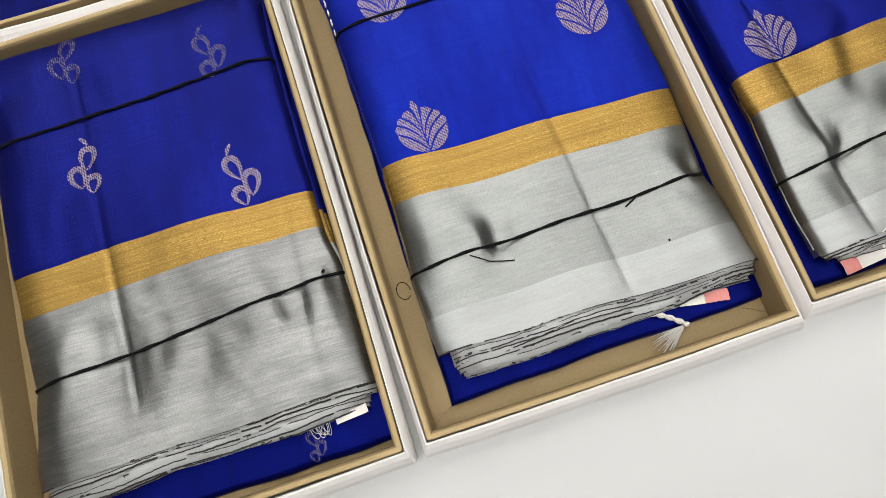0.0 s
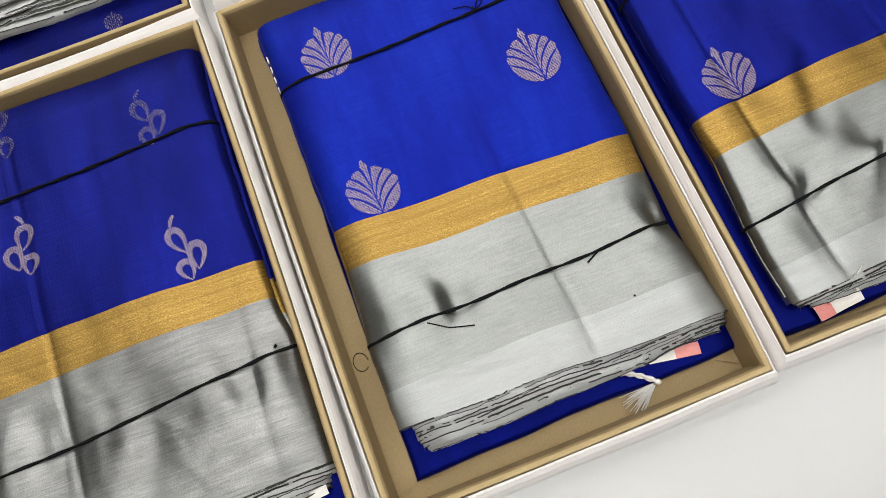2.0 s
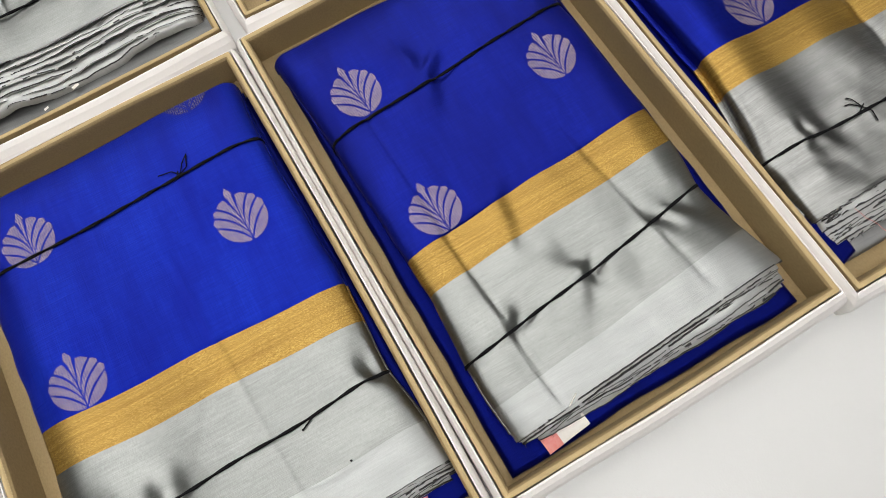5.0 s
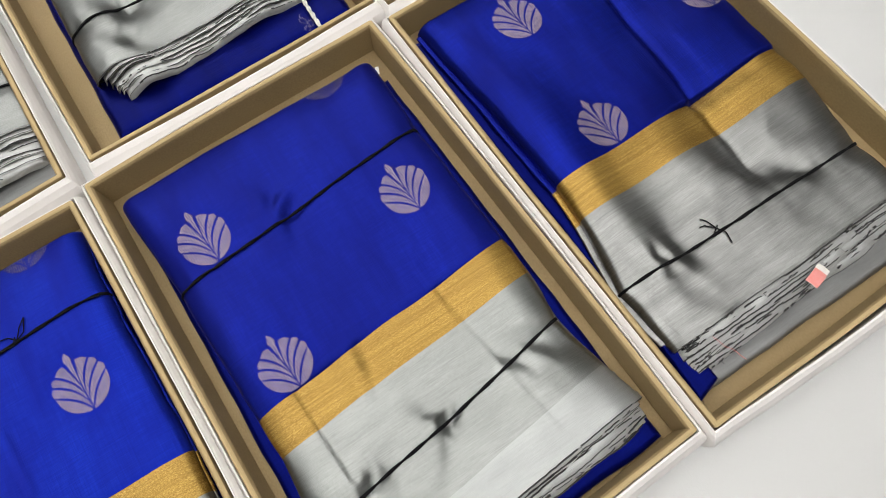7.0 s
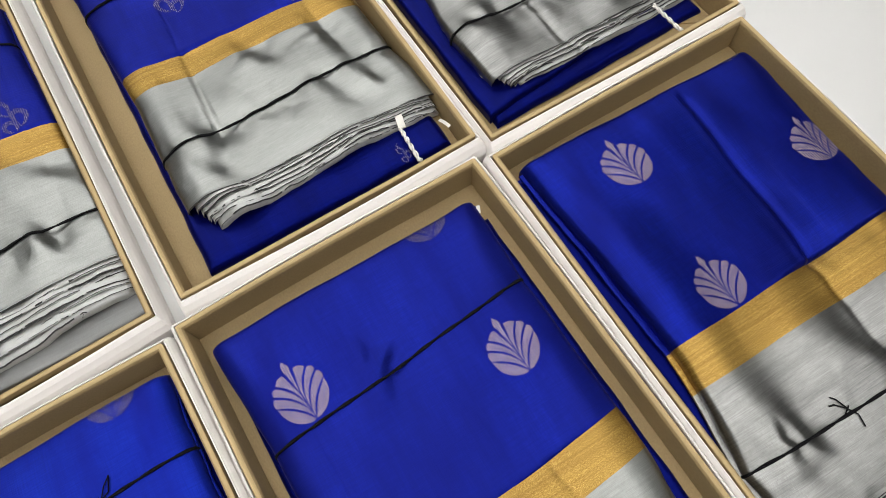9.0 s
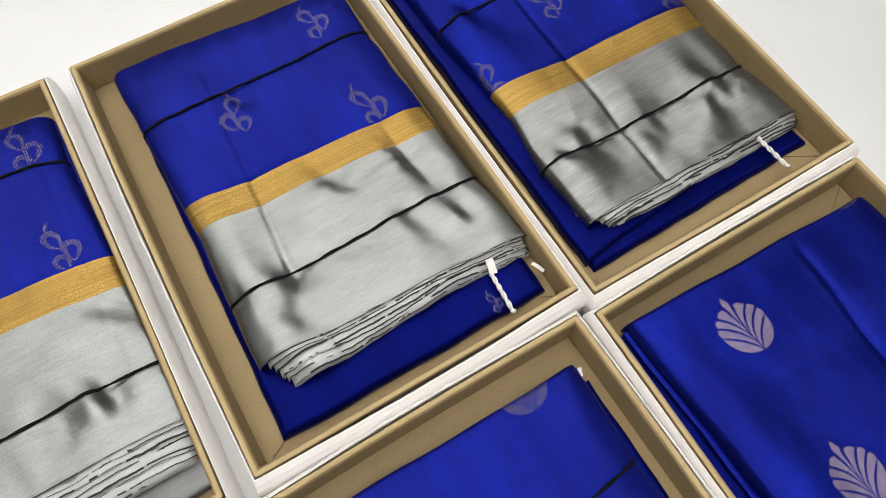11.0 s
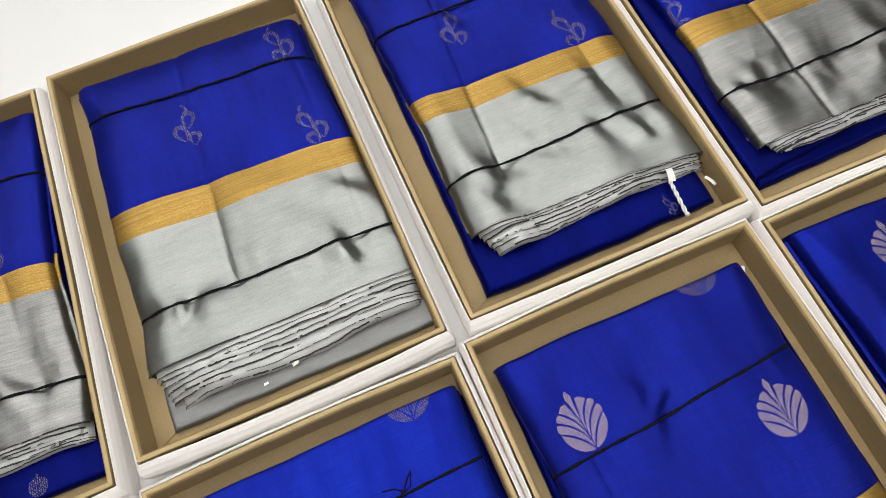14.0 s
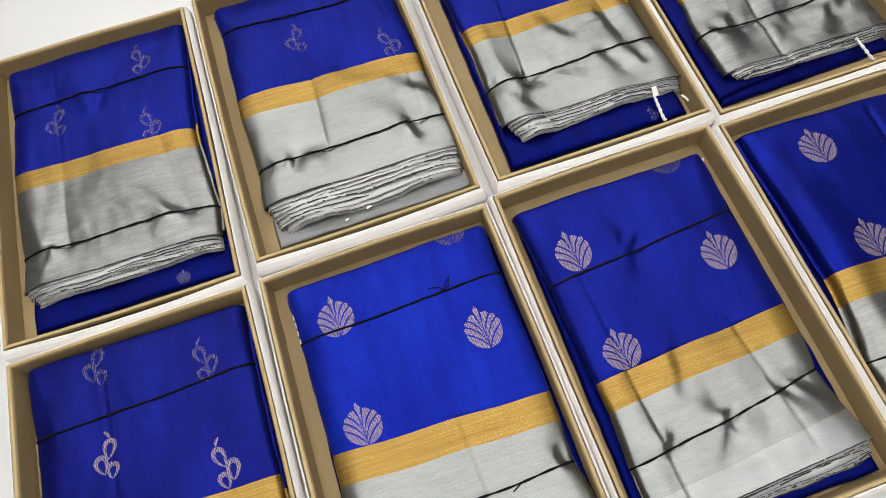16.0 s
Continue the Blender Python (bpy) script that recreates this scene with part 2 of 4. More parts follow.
def outline(w, l, r, grow, bow, seed):
    """Rounded rectangle, its sides bowed a little; points in a ring."""
    pts, w, l = [], w / 2 + grow, l / 2 + grow
    r = max(r + grow, 0.0006)
    steps = 18
    for (cx, cy, a0), length in (((w - r, l - r, 0), w), ((-w + r, l - r, 90), l), ((-w + r, -l + r, 180), w), ((w - r, -l + r, 270), l)):
        for k in range(5):
            a = radians(a0 + 22.5 * k)
            pts.append((cx + r * math.cos(a), cy + r * math.sin(a)))
        n = {0: (-1, 0), 90: (0, -1), 180: (1, 0), 270: (0, 1)}[a0]
        ex, ey = pts[-1]
        run = 2 * (length - r)
        out = (n[1], -n[0])
        for k in range(1, steps):
            s = k / steps
            b = bow * math.sin(math.pi * s) * (0.6 + 0.4 * math.sin(seed + a0)) + 0.0004 * wob(s * 3, a0, seed, 1.0)
            pts.append((ex + n[0] * run * s + out[0] * b, ey + n[1] * run * s + out[1] * b))
    return pts


def place(pts, z, cx, cy, turn):
    c, s = math.cos(turn), math.sin(turn)
    return [(cx + c * x - s * y, cy + s * x + c * y, z) for x, y in pts]


def ring(profile, cx, cy, turn, bow, seed, corner=0.002):
    verts = []
    for grow, z in profile:
        loop = place(outline(BOX_W, BOX_L, corner, grow, bow, seed), z, cx, cy, turn)
        verts += [(x, y, z + 0.0012 * wob(x, y, seed + 3, 11) * (z > 0.02)) for x, y, z in loop]
    cols = len(verts) // len(profile)
    return verts, grid_faces(len(profile), cols, True), cols


def gift_box(cx, cy, degrees, seed, label):
    turn = radians(degrees)
    box = thing("gift_box", (cx, cy, FOOT), label, "box", "open saree boxes on the table")
    bow = 0.0015
    verts, faces, cols = ring([(-0.0056, FOOT + 0.0044), (-0.0049, RIM - 0.0042), (-0.0046, RIM - 0.0020), (-0.0036, RIM - 0.0006), (-0.0022, RIM), (-0.0008, RIM), (-0.0001, RIM - 0.0006),
                               (0.0, RIM - 0.002), (0.0, RIM - 0.006)], cx, cy, turn, bow, seed)
    part("inner_tray_wall", verts, faces, KRAFT, box, "brown kraft board tray wall", False)
    # the cut edge along the rim
    verts, faces, cols = ring([(-0.0036, RIM - 0.0008), (-0.0026, RIM + 0.0003), (-0.0008, RIM + 0.0005), (-0.0001, RIM - 0.0002)], cx, cy, turn, bow, seed)
    part("rim_edge", verts, faces, KRAFT_EDGE, box, "pale kraft cut edge")
    loop = place(outline(BOX_W, BOX_L, 0.002, -0.0050, bow, seed), FOOT + 0.0045, cx, cy, turn)
    low = [(x, y, FOOT + 0.002) for x, y, z in loop]
    n = len(loop)
    part("tray_floor", loop + low, [tuple(range(n)), tuple(reversed(range(n, 2 * n)))] + [(i, n + i, n + (i + 1) % n, (i + 1) % n) for i in range(n)],
         KRAFT, box, smooth=False)
    for side in (-1, 1):
        a, b = BOX_W / 2 - 0.0064, BOX_W / 2 - 0.034
        y0, y1 = -BOX_L / 2 + 0.009, BOX_L / 2 - 0.009
        shape = [(side * a, y0), (side * b, y0 + 0.016), (side * b, y1 - 0.016), (side * a, y1)]
        up, dn = place(shape, FOOT + 0.0056, cx, cy, turn), place(shape, FOOT + 0.0040, cx, cy, turn)
        part("floor_flap", up + dn, [(0, 1, 2, 3), (7, 6, 5, 4)] + [(i, i + 4, (i + 1) % 4 + 4, (i + 1) % 4) for i in range(4)], KRAFT, box, smooth=False)
    verts, faces, cols = ring([(0.0006, FOOT + 0.003), (0.0006, RIM - 0.0044), (0.0009, RIM - 0.0020), (0.0016, RIM - 0.0018), (0.0030, RIM - 0.0040), (0.0044, RIM - 0.0085),
                               (0.0053, RIM - 0.0150), (0.0048, FOOT + 0.004),
                               (0.0044, FOOT + 0.0006), (0.0006, FOOT + 0.0004)], cx, cy, turn, bow * 1.6, seed + 5, -0.0035)
    # the near flap stands off a little further
    edge = BOX_L / 2 + 0.0012
    for i, (x, y, z) in enumerate(verts):
        lx, ly = (x - cx) * math.cos(turn) + (y - cy) * math.sin(turn), (y - cy) * math.cos(turn) - (x - cx) * math.sin(turn)
        off = 1.05 * max(0.0, -ly - edge) + 0.0003 * wob(lx, ly, seed + 8, 40)
        verts[i] = (x + off * math.sin(turn), y - off * math.cos(turn), z)
    part("outer_sleeve", verts, faces, WHITE_CARD, box, "white card outer wall", False)
    return box


BOXES = {
    "N0": (-0.398, -0.209, 1.2), "N1": (-0.133, -0.2025, 1.3), "N2": (0.128, -0.191, 1.4), "N3": (0.388, -0.191, 1.0),
    "F0": (-0.4055, 0.188, 0.4), "F1": (-0.140, 0.200, 1.4), "F2": (0.131, 0.206, 1.2), "F3": (0.390, 0.202, 0.8),
}
for i, (cx, cy, degrees) in enumerate(BOXES.values()):
    gift_box(cx, cy, degrees, i + 1, "open white card box with brown kraft inside, holding a folded saree")


# ---- sarees ----
class Drape:
    """The top of a folded saree: key rows (name, left x, y, right x, y) from its far fold to its loose end, pressed in by cords and creases."""

    def __init__(self, seed, rows, creases, low=0.0375, high=0.0445, rough=1.0):
        self.seed, self.rows, self.low, self.high, self.rough = seed, rows, low, high, rough
        self.v = [0.0]
        for a, b in zip(rows, rows[1:]):
            self.v.append(self.v[-1] + ((a[2] - b[2]) + (a[4] - b[4])) / 2)
        self.at = {r[0]: v for r, v in zip(rows, self.v)}
        self.length = self.v[-1]
        # soft folds start at the cord that pulls them and open out away from it
        cords = [self.at[c] for c in ("c1", "c2") if c in self.at]
        self.creases = []
        for x0, y0, x1, y1, wide, deep in creases:
            near = [min(abs(self.find(x, y)[1] - c) for c in cords) for x, y in ((x0, y0), (x1, y1))]
            tied = wide >= 5 and min(near) < 0.028
            if tied and near[1] < near[0]:
                x0, y0, x1, y1, deep = x1, y1, x0, y0, -deep
            self.creases.append((x0, y0, x1, y1, wide, deep, tied))

    def flat(self, u, v):
        i = max(k for k in range(len(self.v) - 1) if v >= self.v[k] or k == 0)
        s = (v - self.v[i]) / (self.v[i + 1] - self.v[i])
        a, b = self.rows[i], self.rows[i + 1]
        lx, ly, rx, ry = (a[k] + (b[k] - a[k]) * s for k in (1, 2, 3, 4))
        lx += 0.0012 * wob(v, 0, self.seed, 40)
        rx += 0.0012 * wob(v, 5, self.seed, 40)
        return lx + (rx - lx) * u, ly + (ry - ly) * u + 0.0016 * wob(u, v * 3, self.seed + 9, 4), rx - lx

    def find(self, x, y):
        u, v = 0.5, self.length / 2
        for _ in range(12):
            px, py, w = self.flat(u, v)
            u, v = u + (x - px) / w, v - (y - py)
        return u, v

    def point(self, u, v, lift=0.0):
        x, y, w = self.flat(u, v)
        d = min(u, 1 - u) * w
        k = min(1.0, max(0.0, d / (0.012 + 0.014 * min(1.0, v / 0.06))))
        z = self.low + (self.high - self.low) * (1 - (1 - k) ** 2)
        z -= 0.0045 * max(0.0, 1 - v / 0.03) ** 2
        e = max(0.0, 1 - (self.length - v) / 0.06)
        z -= 0.002 * e * e
        seed = self.seed
        amp = self.rough * (0.75 if v < self.at["g1"] else 1.0)
        if v < self.at["g2"]:
            z += self.rough * 0.0005 * wob(x, y * 0.10, seed + 8, 38)
        z += self.rough * 0.0021 * wob(x, y * 0.7, seed + 17, 13)
        z += amp * (0.0011 * wob(x, y * 0.55, seed, 26) + 0.0005 * wob(x, y * 0.6, seed + 2, 70))
        for name, depth in (("c1", 0.0013), ("c2", 0.0022)):
            if name in self.at:
                t = (v - self.at[name]) / 0.010
                z -= depth * math.exp(-t * t) * (0.35 + 0.65 * (1 - k) + 0.5 * max(0, wob(u, 0, seed + 4, 7)))
                # small gathers that run into the cord
                z -= amp * 0.0006 * math.exp(-(t / 2.2) ** 2) * wob(u, v, seed + 6, 22)
        pull = 0.0
        for x0, y0, x1, y1, wide, deep, tied in self.creases:
            ax, ay = x1 - x0, y1 - y0
            long2 = ax * ax + ay * ay
            s = ((x - x0) * ax + (y - y0) * ay) / long2
            over = max(0.0, s - 1, -s) * math.sqrt(long2)
            side = ((x - x0) * ay - (y - y0) * ax) / math.sqrt(long2)
            wide *= 0.001
            if wide >= 0.005:
                # soft pulled folds, widest in their middle
                wide *= 1.75 if long2 > 0.0009 else 1.35
                t = min(1.6, max(0.0, s))
                if tied:
                    wide *= 0.55 + 0.95 * t
                if abs(side) < 4 * wide and over < 0.06:
                    tail = (0.012 if s < 0 else 0.032) if tied else 0.019
                    mid = math.exp(-(over / tail) ** 2) * ((1.0 - 0.38 * t) if tied else 0.55 + 0.45 * math.sin(math.pi * min(1.0, t)))
                    bend = side + 0.004 * wob(s, x0 * 8, seed + 19, 1.6)
                    pull += 0.0026 * deep * math.tanh(bend / (0.8 * wide)) * math.exp(-(bend / (2.4 * wide)) ** 2) * mid
                continue
            if over < 0.03:
                # a pressed fold line: the cloth leans towards it from one side
                far = side if deep > 0 else -side
                fade = (0.42 if v < self.at["g1"] else 0.85) * (1.0 + 0.7 * wob(s, x0 * 9, seed + 15, 4.0))
                reach = 0.018 + 0.007 * wob(s, x0 * 5, seed + 18, 3.0) if far > 0 else 0.075
                z -= 0.0034 * abs(deep) * fade * math.exp(-abs(far) / reach) * math.exp(-(over / 0.014) ** 2)
            if abs(side) < 4 * wide and over < 0.03:
                z += 0.0006 * abs(deep) * (-math.exp(-(side / wide) ** 2) + 0.35 * math.exp(-((side - 1.7 * wide) / wide) ** 2)) * math.exp(-(over / 0.010) ** 2)
        z += 0.0080 * math.tanh(pull / 0.0080)
        r = 0.0045
        if d < r:
            z -= r - math.sqrt(max(0.0, r * r - (r - d) ** 2))
        r = 0.003
        if v < r:
            z -= r - math.sqrt(max(0.0, r * r - (r - v) ** 2))
        return x, y, z + lift


EDGE = (0.0, 0.0003, 0.0009, 0.0018, 0.003, 0.0045, 0.0065)


def columns(width, step):
    n = int((width - 2 * EDGE[-1]) / step)
    inner = [EDGE[-1] + (width - 2 * EDGE[-1]) * k / n for k in range(1, n)]
    return [c / width for c in (*EDGE, *inner, *(width - e for e in reversed(EDGE)))]


def sheet(name, drape, v0, v1, mat, parent, label="", top=False, foot=0.0195):
    """A piece of the top cloth from v0 to v1 with its sides hanging down to foot."""
    us = columns(0.215, 0.0022)
    n = max(3, int((v1 - v0) / 0.0022))
    vs = [v0 + (v1 - v0) * k / n for k in range(n + 1)]
    if top:
        vs = sorted(set([e for e in EDGE if e < v1] + [v for v in vs if v > EDGE[-1] + 0.001]))
    verts = []
    for v in vs:
        row = [drape.point(u, v) for u in us]
        (lx, ly, lz), (rx, ry, rz) = row[0], row[-1]
        left = [(lx + 0.0006 * wob(v, k, drape.seed + 11, 60) + 0.0015 * k / 3, ly, lz + (foot - lz) * k / 3) for k in (3, 2, 1)]
        right = [(rx + 0.0006 * wob(v, k, drape.seed + 12, 60) - 0.0015 * k / 3, ry, rz + (foot - rz) * k / 3) for k in (1, 2, 3)]
        verts += left + row + right
    cols = len(us) + 6
    rows = len(vs)
    faces = grid_faces(rows, cols)
    if top:
        verts += [(x, y - 0.001, foot) for x, y, z in verts[:cols]]
        faces += [(rows * cols + j, j, j + 1, rows * cols + j + 1) for j in range(cols - 1)]
    return part(name, verts, faces, mat, parent, label)


def slab(name, corners, top_z, foot, mat, parent, seed, label="", r=0.006):
    """A lower fold of cloth: a soft-edged pad over the four corners (far left, far right, near right, near left)."""
    (ax, ay), (bx, by), (cx, cy), (dx, dy) = corners
    width, length = math.hypot(bx - ax, by - ay), math.hypot(dx - ax, dy - ay)
    us, n = columns(width, 0.006), int(length / 0.006)
    vs = sorted(set([e / length for e in EDGE] + [1 - e / length for e in EDGE] + [k / n for k in range(2, n - 1)]))
    verts = []
    for v in vs:
        for u in us:
            lx, ly, rx, ry = ax + (dx - ax) * v, ay + (dy - ay) * v, bx + (cx - bx) * v, by + (cy - by) * v
            x, y = lx + (rx - lx) * u, ly + (ry - ly) * u
            e = min(u, 1 - u) * width, min(v, 1 - v) * length
            z = top_z + 0.0019 * wob(x, y, seed, 22)
            edge = min(e)
            x += 0.0013 * wob(y, 0, seed + 1, 35) * (e[0] < 0.02)
            y += 0.0016 * wob(x, 3, seed + 2, 30) * (e[1] < 0.02)
            if edge < r:
                z -= r - math.sqrt(max(0.0, r * r - (r - edge) ** 2))
            verts.append((x, y, z))
    rows, cols = len(vs), len(us)
    faces = grid_faces(rows, cols)
    loop = list(range(cols)) + [i * cols + cols - 1 for i in range(1, rows)] + [(rows - 1) * cols + j for j in range(cols - 2, -1, -1)] + [i * cols for i in range(rows - 2, 0, -1)]
    base = len(verts)
    verts += [(verts[k][0], verts[k][1], foot) for k in loop]
    m = len(loop)
    faces += [(loop[k], loop[(k + 1) % m], base + (k + 1) % m, base + k) for k in range(m)]
    return part(name, verts, faces, mat, parent, label)


def tail_layers(drape, parent, count, left, right, mat, seed, drop=0.0026, shift=(0.0, 0.0), top_mat=None, fray=1, bold=1.0):
    """The loose ends of the pleats, fanned out below the top sheet."""
    rnd = random.Random(seed)
    us = [k / 84 for k in range(85)]
    for k in range(count + 1):
        f = k / max(1, count)
        if k % 3 == 1:
            # the pleats lie in small bundles that slipped against one another
            slip_l, slip_r, slip_y = rnd.uniform(0, 0.035), rnd.uniform(0, 0.03), rnd.uniform(-0.0012, 0.0010)
        a = shift[0] * f + (0.004 * rnd.random() + slip_l if k else 0)
        b = shift[1] * f + (0.004 * rnd.random() + slip_r if k else 0)
        jut_l, jut_r = left * (f + 0.045 * rnd.uniform(-1, 1) * (k > 0)), right * (f + 0.045 * rnd.uniform(-1, 1) * (k > 0))
        rows = []
        for q in range(7):
            row = []
            for u in us:
                x, y, w = drape.flat(a + u * (1 - a - b), drape.length - 0.0001)
                z0 = drape.point(min(0.999, max(0.001, u)), drape.length - 0.003)[2]
                if k:
                    z0 = min(z0 + 0.0016, drape.point(min(0.97, max(0.03, u)), drape.length - 0.003)[2])
                s = q / 5 if q < 6 else 1.0
                jut = jut_l + (jut_r - jut_l) * u + 0.0040 * f * wob(u, k * 0.14, seed, 3.2) + 0.0012 * wob(u, k * 0.8, seed + 21, 5) + 0.0008 * wob(u, k, seed + 1, 13) + 0.0004 * wob(u, k, seed + 2, 60) - (slip_y if k else 0)
                ripple = 0.0014 * wob(u, k * 0.37, seed + 3, 4.5) + 0.0005 * wob(u, k * 0.2, seed + 5, 16)
                side = max(0.0, 1 - min(u, 1 - u) / 0.06) ** 2
                z = z0 - 0.0004 - drop * k * (0.8 + 0.2 * u) + (1.4 + 0.34 * k) * ripple - 0.0003 * s * s - 0.0010 * side - 0.0035 * (1 - s)
                yy = y + 0.022 * (1 - s) - jut * s - (0.0003 if q == 6 else 0)
                if k and s < 0.9:
                    z = min(z, drape.point(min(0.996, max(0.004, a + u * (1 - a - b))), drape.length - 0.003 - 0.022 * (1 - s))[2] - 0.0014)
                if k == 0:
                    z = z0 + 0.0003 * s - 0.0006 * (1 - s)
                    yy = y + 0.0035 * (1 - s) - 0.0012 * s
                row.append((x, yy, max(0.0190, z - ((0.0007 if k < count else 0.007) if q == 6 else 0))))
            rows.append(row)
        layer = part("pleat_layer", [p for r in rows for p in r], grid_faces(7, len(us)), mat if k else top_mat, parent)
        # cut threads along the edge, thickened to draw the shadow gaps between pleats
        verts, faces = [], []
        j = 0
        while j < len(us) - 2:
            run = rnd.choice((3, 6, 10, 18, 30, 45))
            if rnd.random() < 0.93:
                inset = 0.0006 * (rnd.random() < 0.4) - 0.0002
                pts = [(x, y + inset + rnd.uniform(-0.0001, 0.0002), z + 0.0001) for x, y, z in rows[5][j:min(len(us), j + run)]]
                if len(pts) > 1:
                    tube(pts, bold * rnd.choice((0.0002, 0.00028, 0.00038, 0.00055)), 4, verts, faces)
            for _ in range(fray if rnd.random() < 0.20 * fray else 0):
                j = min(j + rnd.randint(0, 2), len(us) - 3)
                tube([(x, y + rnd.uniform(-0.0003, 0.0010), z + 0.0002) for x, y, z in rows[5][j:j + 2]], rnd.uniform(0.00028, 0.0005), 5, verts, faces)
            if rnd.random() < 0.16:
                x, y, z = rows[5][j]
                tube([(x, y, z + 0.0003), (x + rnd.uniform(-0.002, 0.002), y - rnd.uniform(0.0008, 0.003), z + rnd.uniform(0, 0.0008))], 0.0002, 3, verts, faces)
            j += run
        tagged(part("frayed_edge_and_gap", verts, faces, FRAY_GAP, layer, "dark cut threads, drawn heavier as the shade between pleats"), kind="stuff")


def side_layers(drape, parent, side, count, out, seed, blue):
    """Edges of the lower folds that show past the top sheet on one side (-1 left, 1 right)."""
    rnd = random.Random(seed)
    for k in range(count):
        slip = rnd.uniform(-0.012, 0.016)
        cuts = [0.004, drape.at["g1"] + slip, drape.at["g2"] + slip, drape.length - 0.004 - 0.01 * rnd.random()]
        z = drape.low - 0.0085 - (drape.low - 0.016) * k / (count + 0.5)
        for name, mat, a, b in (("fold_edge_blue", blue, cuts[0], cuts[1]), ("fold_edge_gold", GOLD, cuts[1], cuts[2]), ("fold_edge_silver", SILVER, cuts[2], cuts[3])):
            n = max(4, int((b - a) / 0.004))
            verts = []
            for i in range(n + 1):
                v = a + (b - a) * i / n
                x, y, w = drape.flat(0.0 if side < 0 else 1.0, v)
                reach = out * (0.45 + 0.55 * (k + 1) / count) + 0.0012 * wob(v, k, seed, 30) + 0.0005 * wob(v, k, seed + 1, 110)
                rise = 0.0010 * wob(v, k, seed + 2, 26)
                for q, (d, h) in enumerate(((-0.010, 0.0006), (0.0, 0.0005), (reach * 0.7, 0.0002), (reach, -0.0004), (reach * 0.9, -0.0016), (-0.006, -0.0024))):
                    verts.append((x + side * d, y, z + rise + h))
            part(name, verts, grid_faces(n + 1, 6), mat, parent)


def bez(p0, p1, p2, n=9):
    return [((1 - t) ** 2 * p0[0] + 2 * t * (1 - t) * p1[0] + t * t * p2[0], (1 - t) ** 2 * p0[1] + 2 * t * (1 - t) * p1[1] + t * t * p2[1]) for t in (k / (n - 1) for k in range(n))]


def band(curve, width):
    """A flat strip round a curve, its width a function of the way along: columns of points."""
    out = []
    for i, (x, y) in enumerate(curve):
        (x0, y0), (x1, y1) = curve[max(0, i - 1)], curve[min(len(curve) - 1, i + 1)]
        d = math.hypot(x1 - x0, y1 - y0) or 1
        w = width(i / (len(curve) - 1)) / 2
        nx, ny = -(y1 - y0) / d, (x1 - x0) / d
        out.append([(x + nx * w * s, y + ny * w * s) for s in (-1, 0, 1)])
    return out


def leaf_shape():
    """A round leaf: petals between curves that rise from the midrib to the rim, with a small bud on top, in millimetres."""
    strips = [band([(0.0, 2.5 + 1.0 * k) for k in range(23)], lambda t: 0.4 + (3.0 * t / 0.66 if t < 0.66 else 3.0 + 2.4 * (t - 0.66) / 0.08 if t < 0.74 else 5.4 * ((1 - t) / 0.26) ** 0.8))]
    rim = lambda deg: (17.5 * math.cos(radians(deg)), 17.5 * math.sin(radians(deg)))
    edges = [bez((0.4, y), bend, rim(deg), 13) for y, bend, deg in ((-16.4, (5.6, -5.5), 3), (-11.2, (4.4, 1.6), 27), (-5.8, (3.0, 6.6), 49), (-0.2, (1.0, 10.0), 79))]
    foot = [rim(-86 + 88 * k / 12) for k in range(13)]
    for s in (-1, 1):
        for low, high in zip([foot] + edges, edges):
            strip = []
            for k, ((ax, ay), (bx, by)) in enumerate(zip(low, high)):
                t, col = k / 12, []
                gap = min(0.42, 0.78 / max(0.5, math.hypot(bx - ax, by - ay)))
                for q in (gap if low is not foot else 0.0, 0.2, 0.35, 0.5, 0.65, 0.8, 1 - gap):
                    grow = 1 + (0.10 if low is not foot else 0.0) * t ** 5 * (1 - abs(2 * q - 1))
                    col.append((s * (ax + (bx - ax) * q) * grow, (ay + (by - ay) * q) * grow))
                strip.append(col)
            strips.append(strip)
    return strips


def sprig_shape(flip=1):
    """Three drop-shaped loops under a short stem, in millimetres."""
    strips = [band([(flip * x, y) for x, y in bez((-5.5, 17.0), (-5.5, 21), (-1.5, 24.5))], lambda t: 2.8 * (0.5 + 0.5 * math.sin(math.pi * t)))]

    def drop(cx, cy, a, b, lean, wide):
        pts = []
        for k in range(23):
            q = 2 * math.pi * (0.02 + 0.96 * k / 22)
            x, y = a * math.sin(q) * math.sin(q / 2), -b * math.cos(q)
            c, s = math.cos(lean), math.sin(lean)
            pts.append((flip * (cx + c * x - s * y), cy + s * x + c * y))
        strips.append(band(pts, lambda t: wide * (0.18 + 0.82 * math.sin(math.pi * t) ** 1.3)))

    drop(-3.8, 6.0, 6.2, 8.8, 0.30, 4.6)
    drop(4.8, -7.2, 6.4, 8.6, -0.20, 4.8)
    drop(-4.2, -14.6, 6.0, 6.6, 0.22, 4.3)
    return strips


LEAF, SPRIG, SPRIG_TURNED = leaf_shape(), sprig_shape(), sprig_shape(-1)


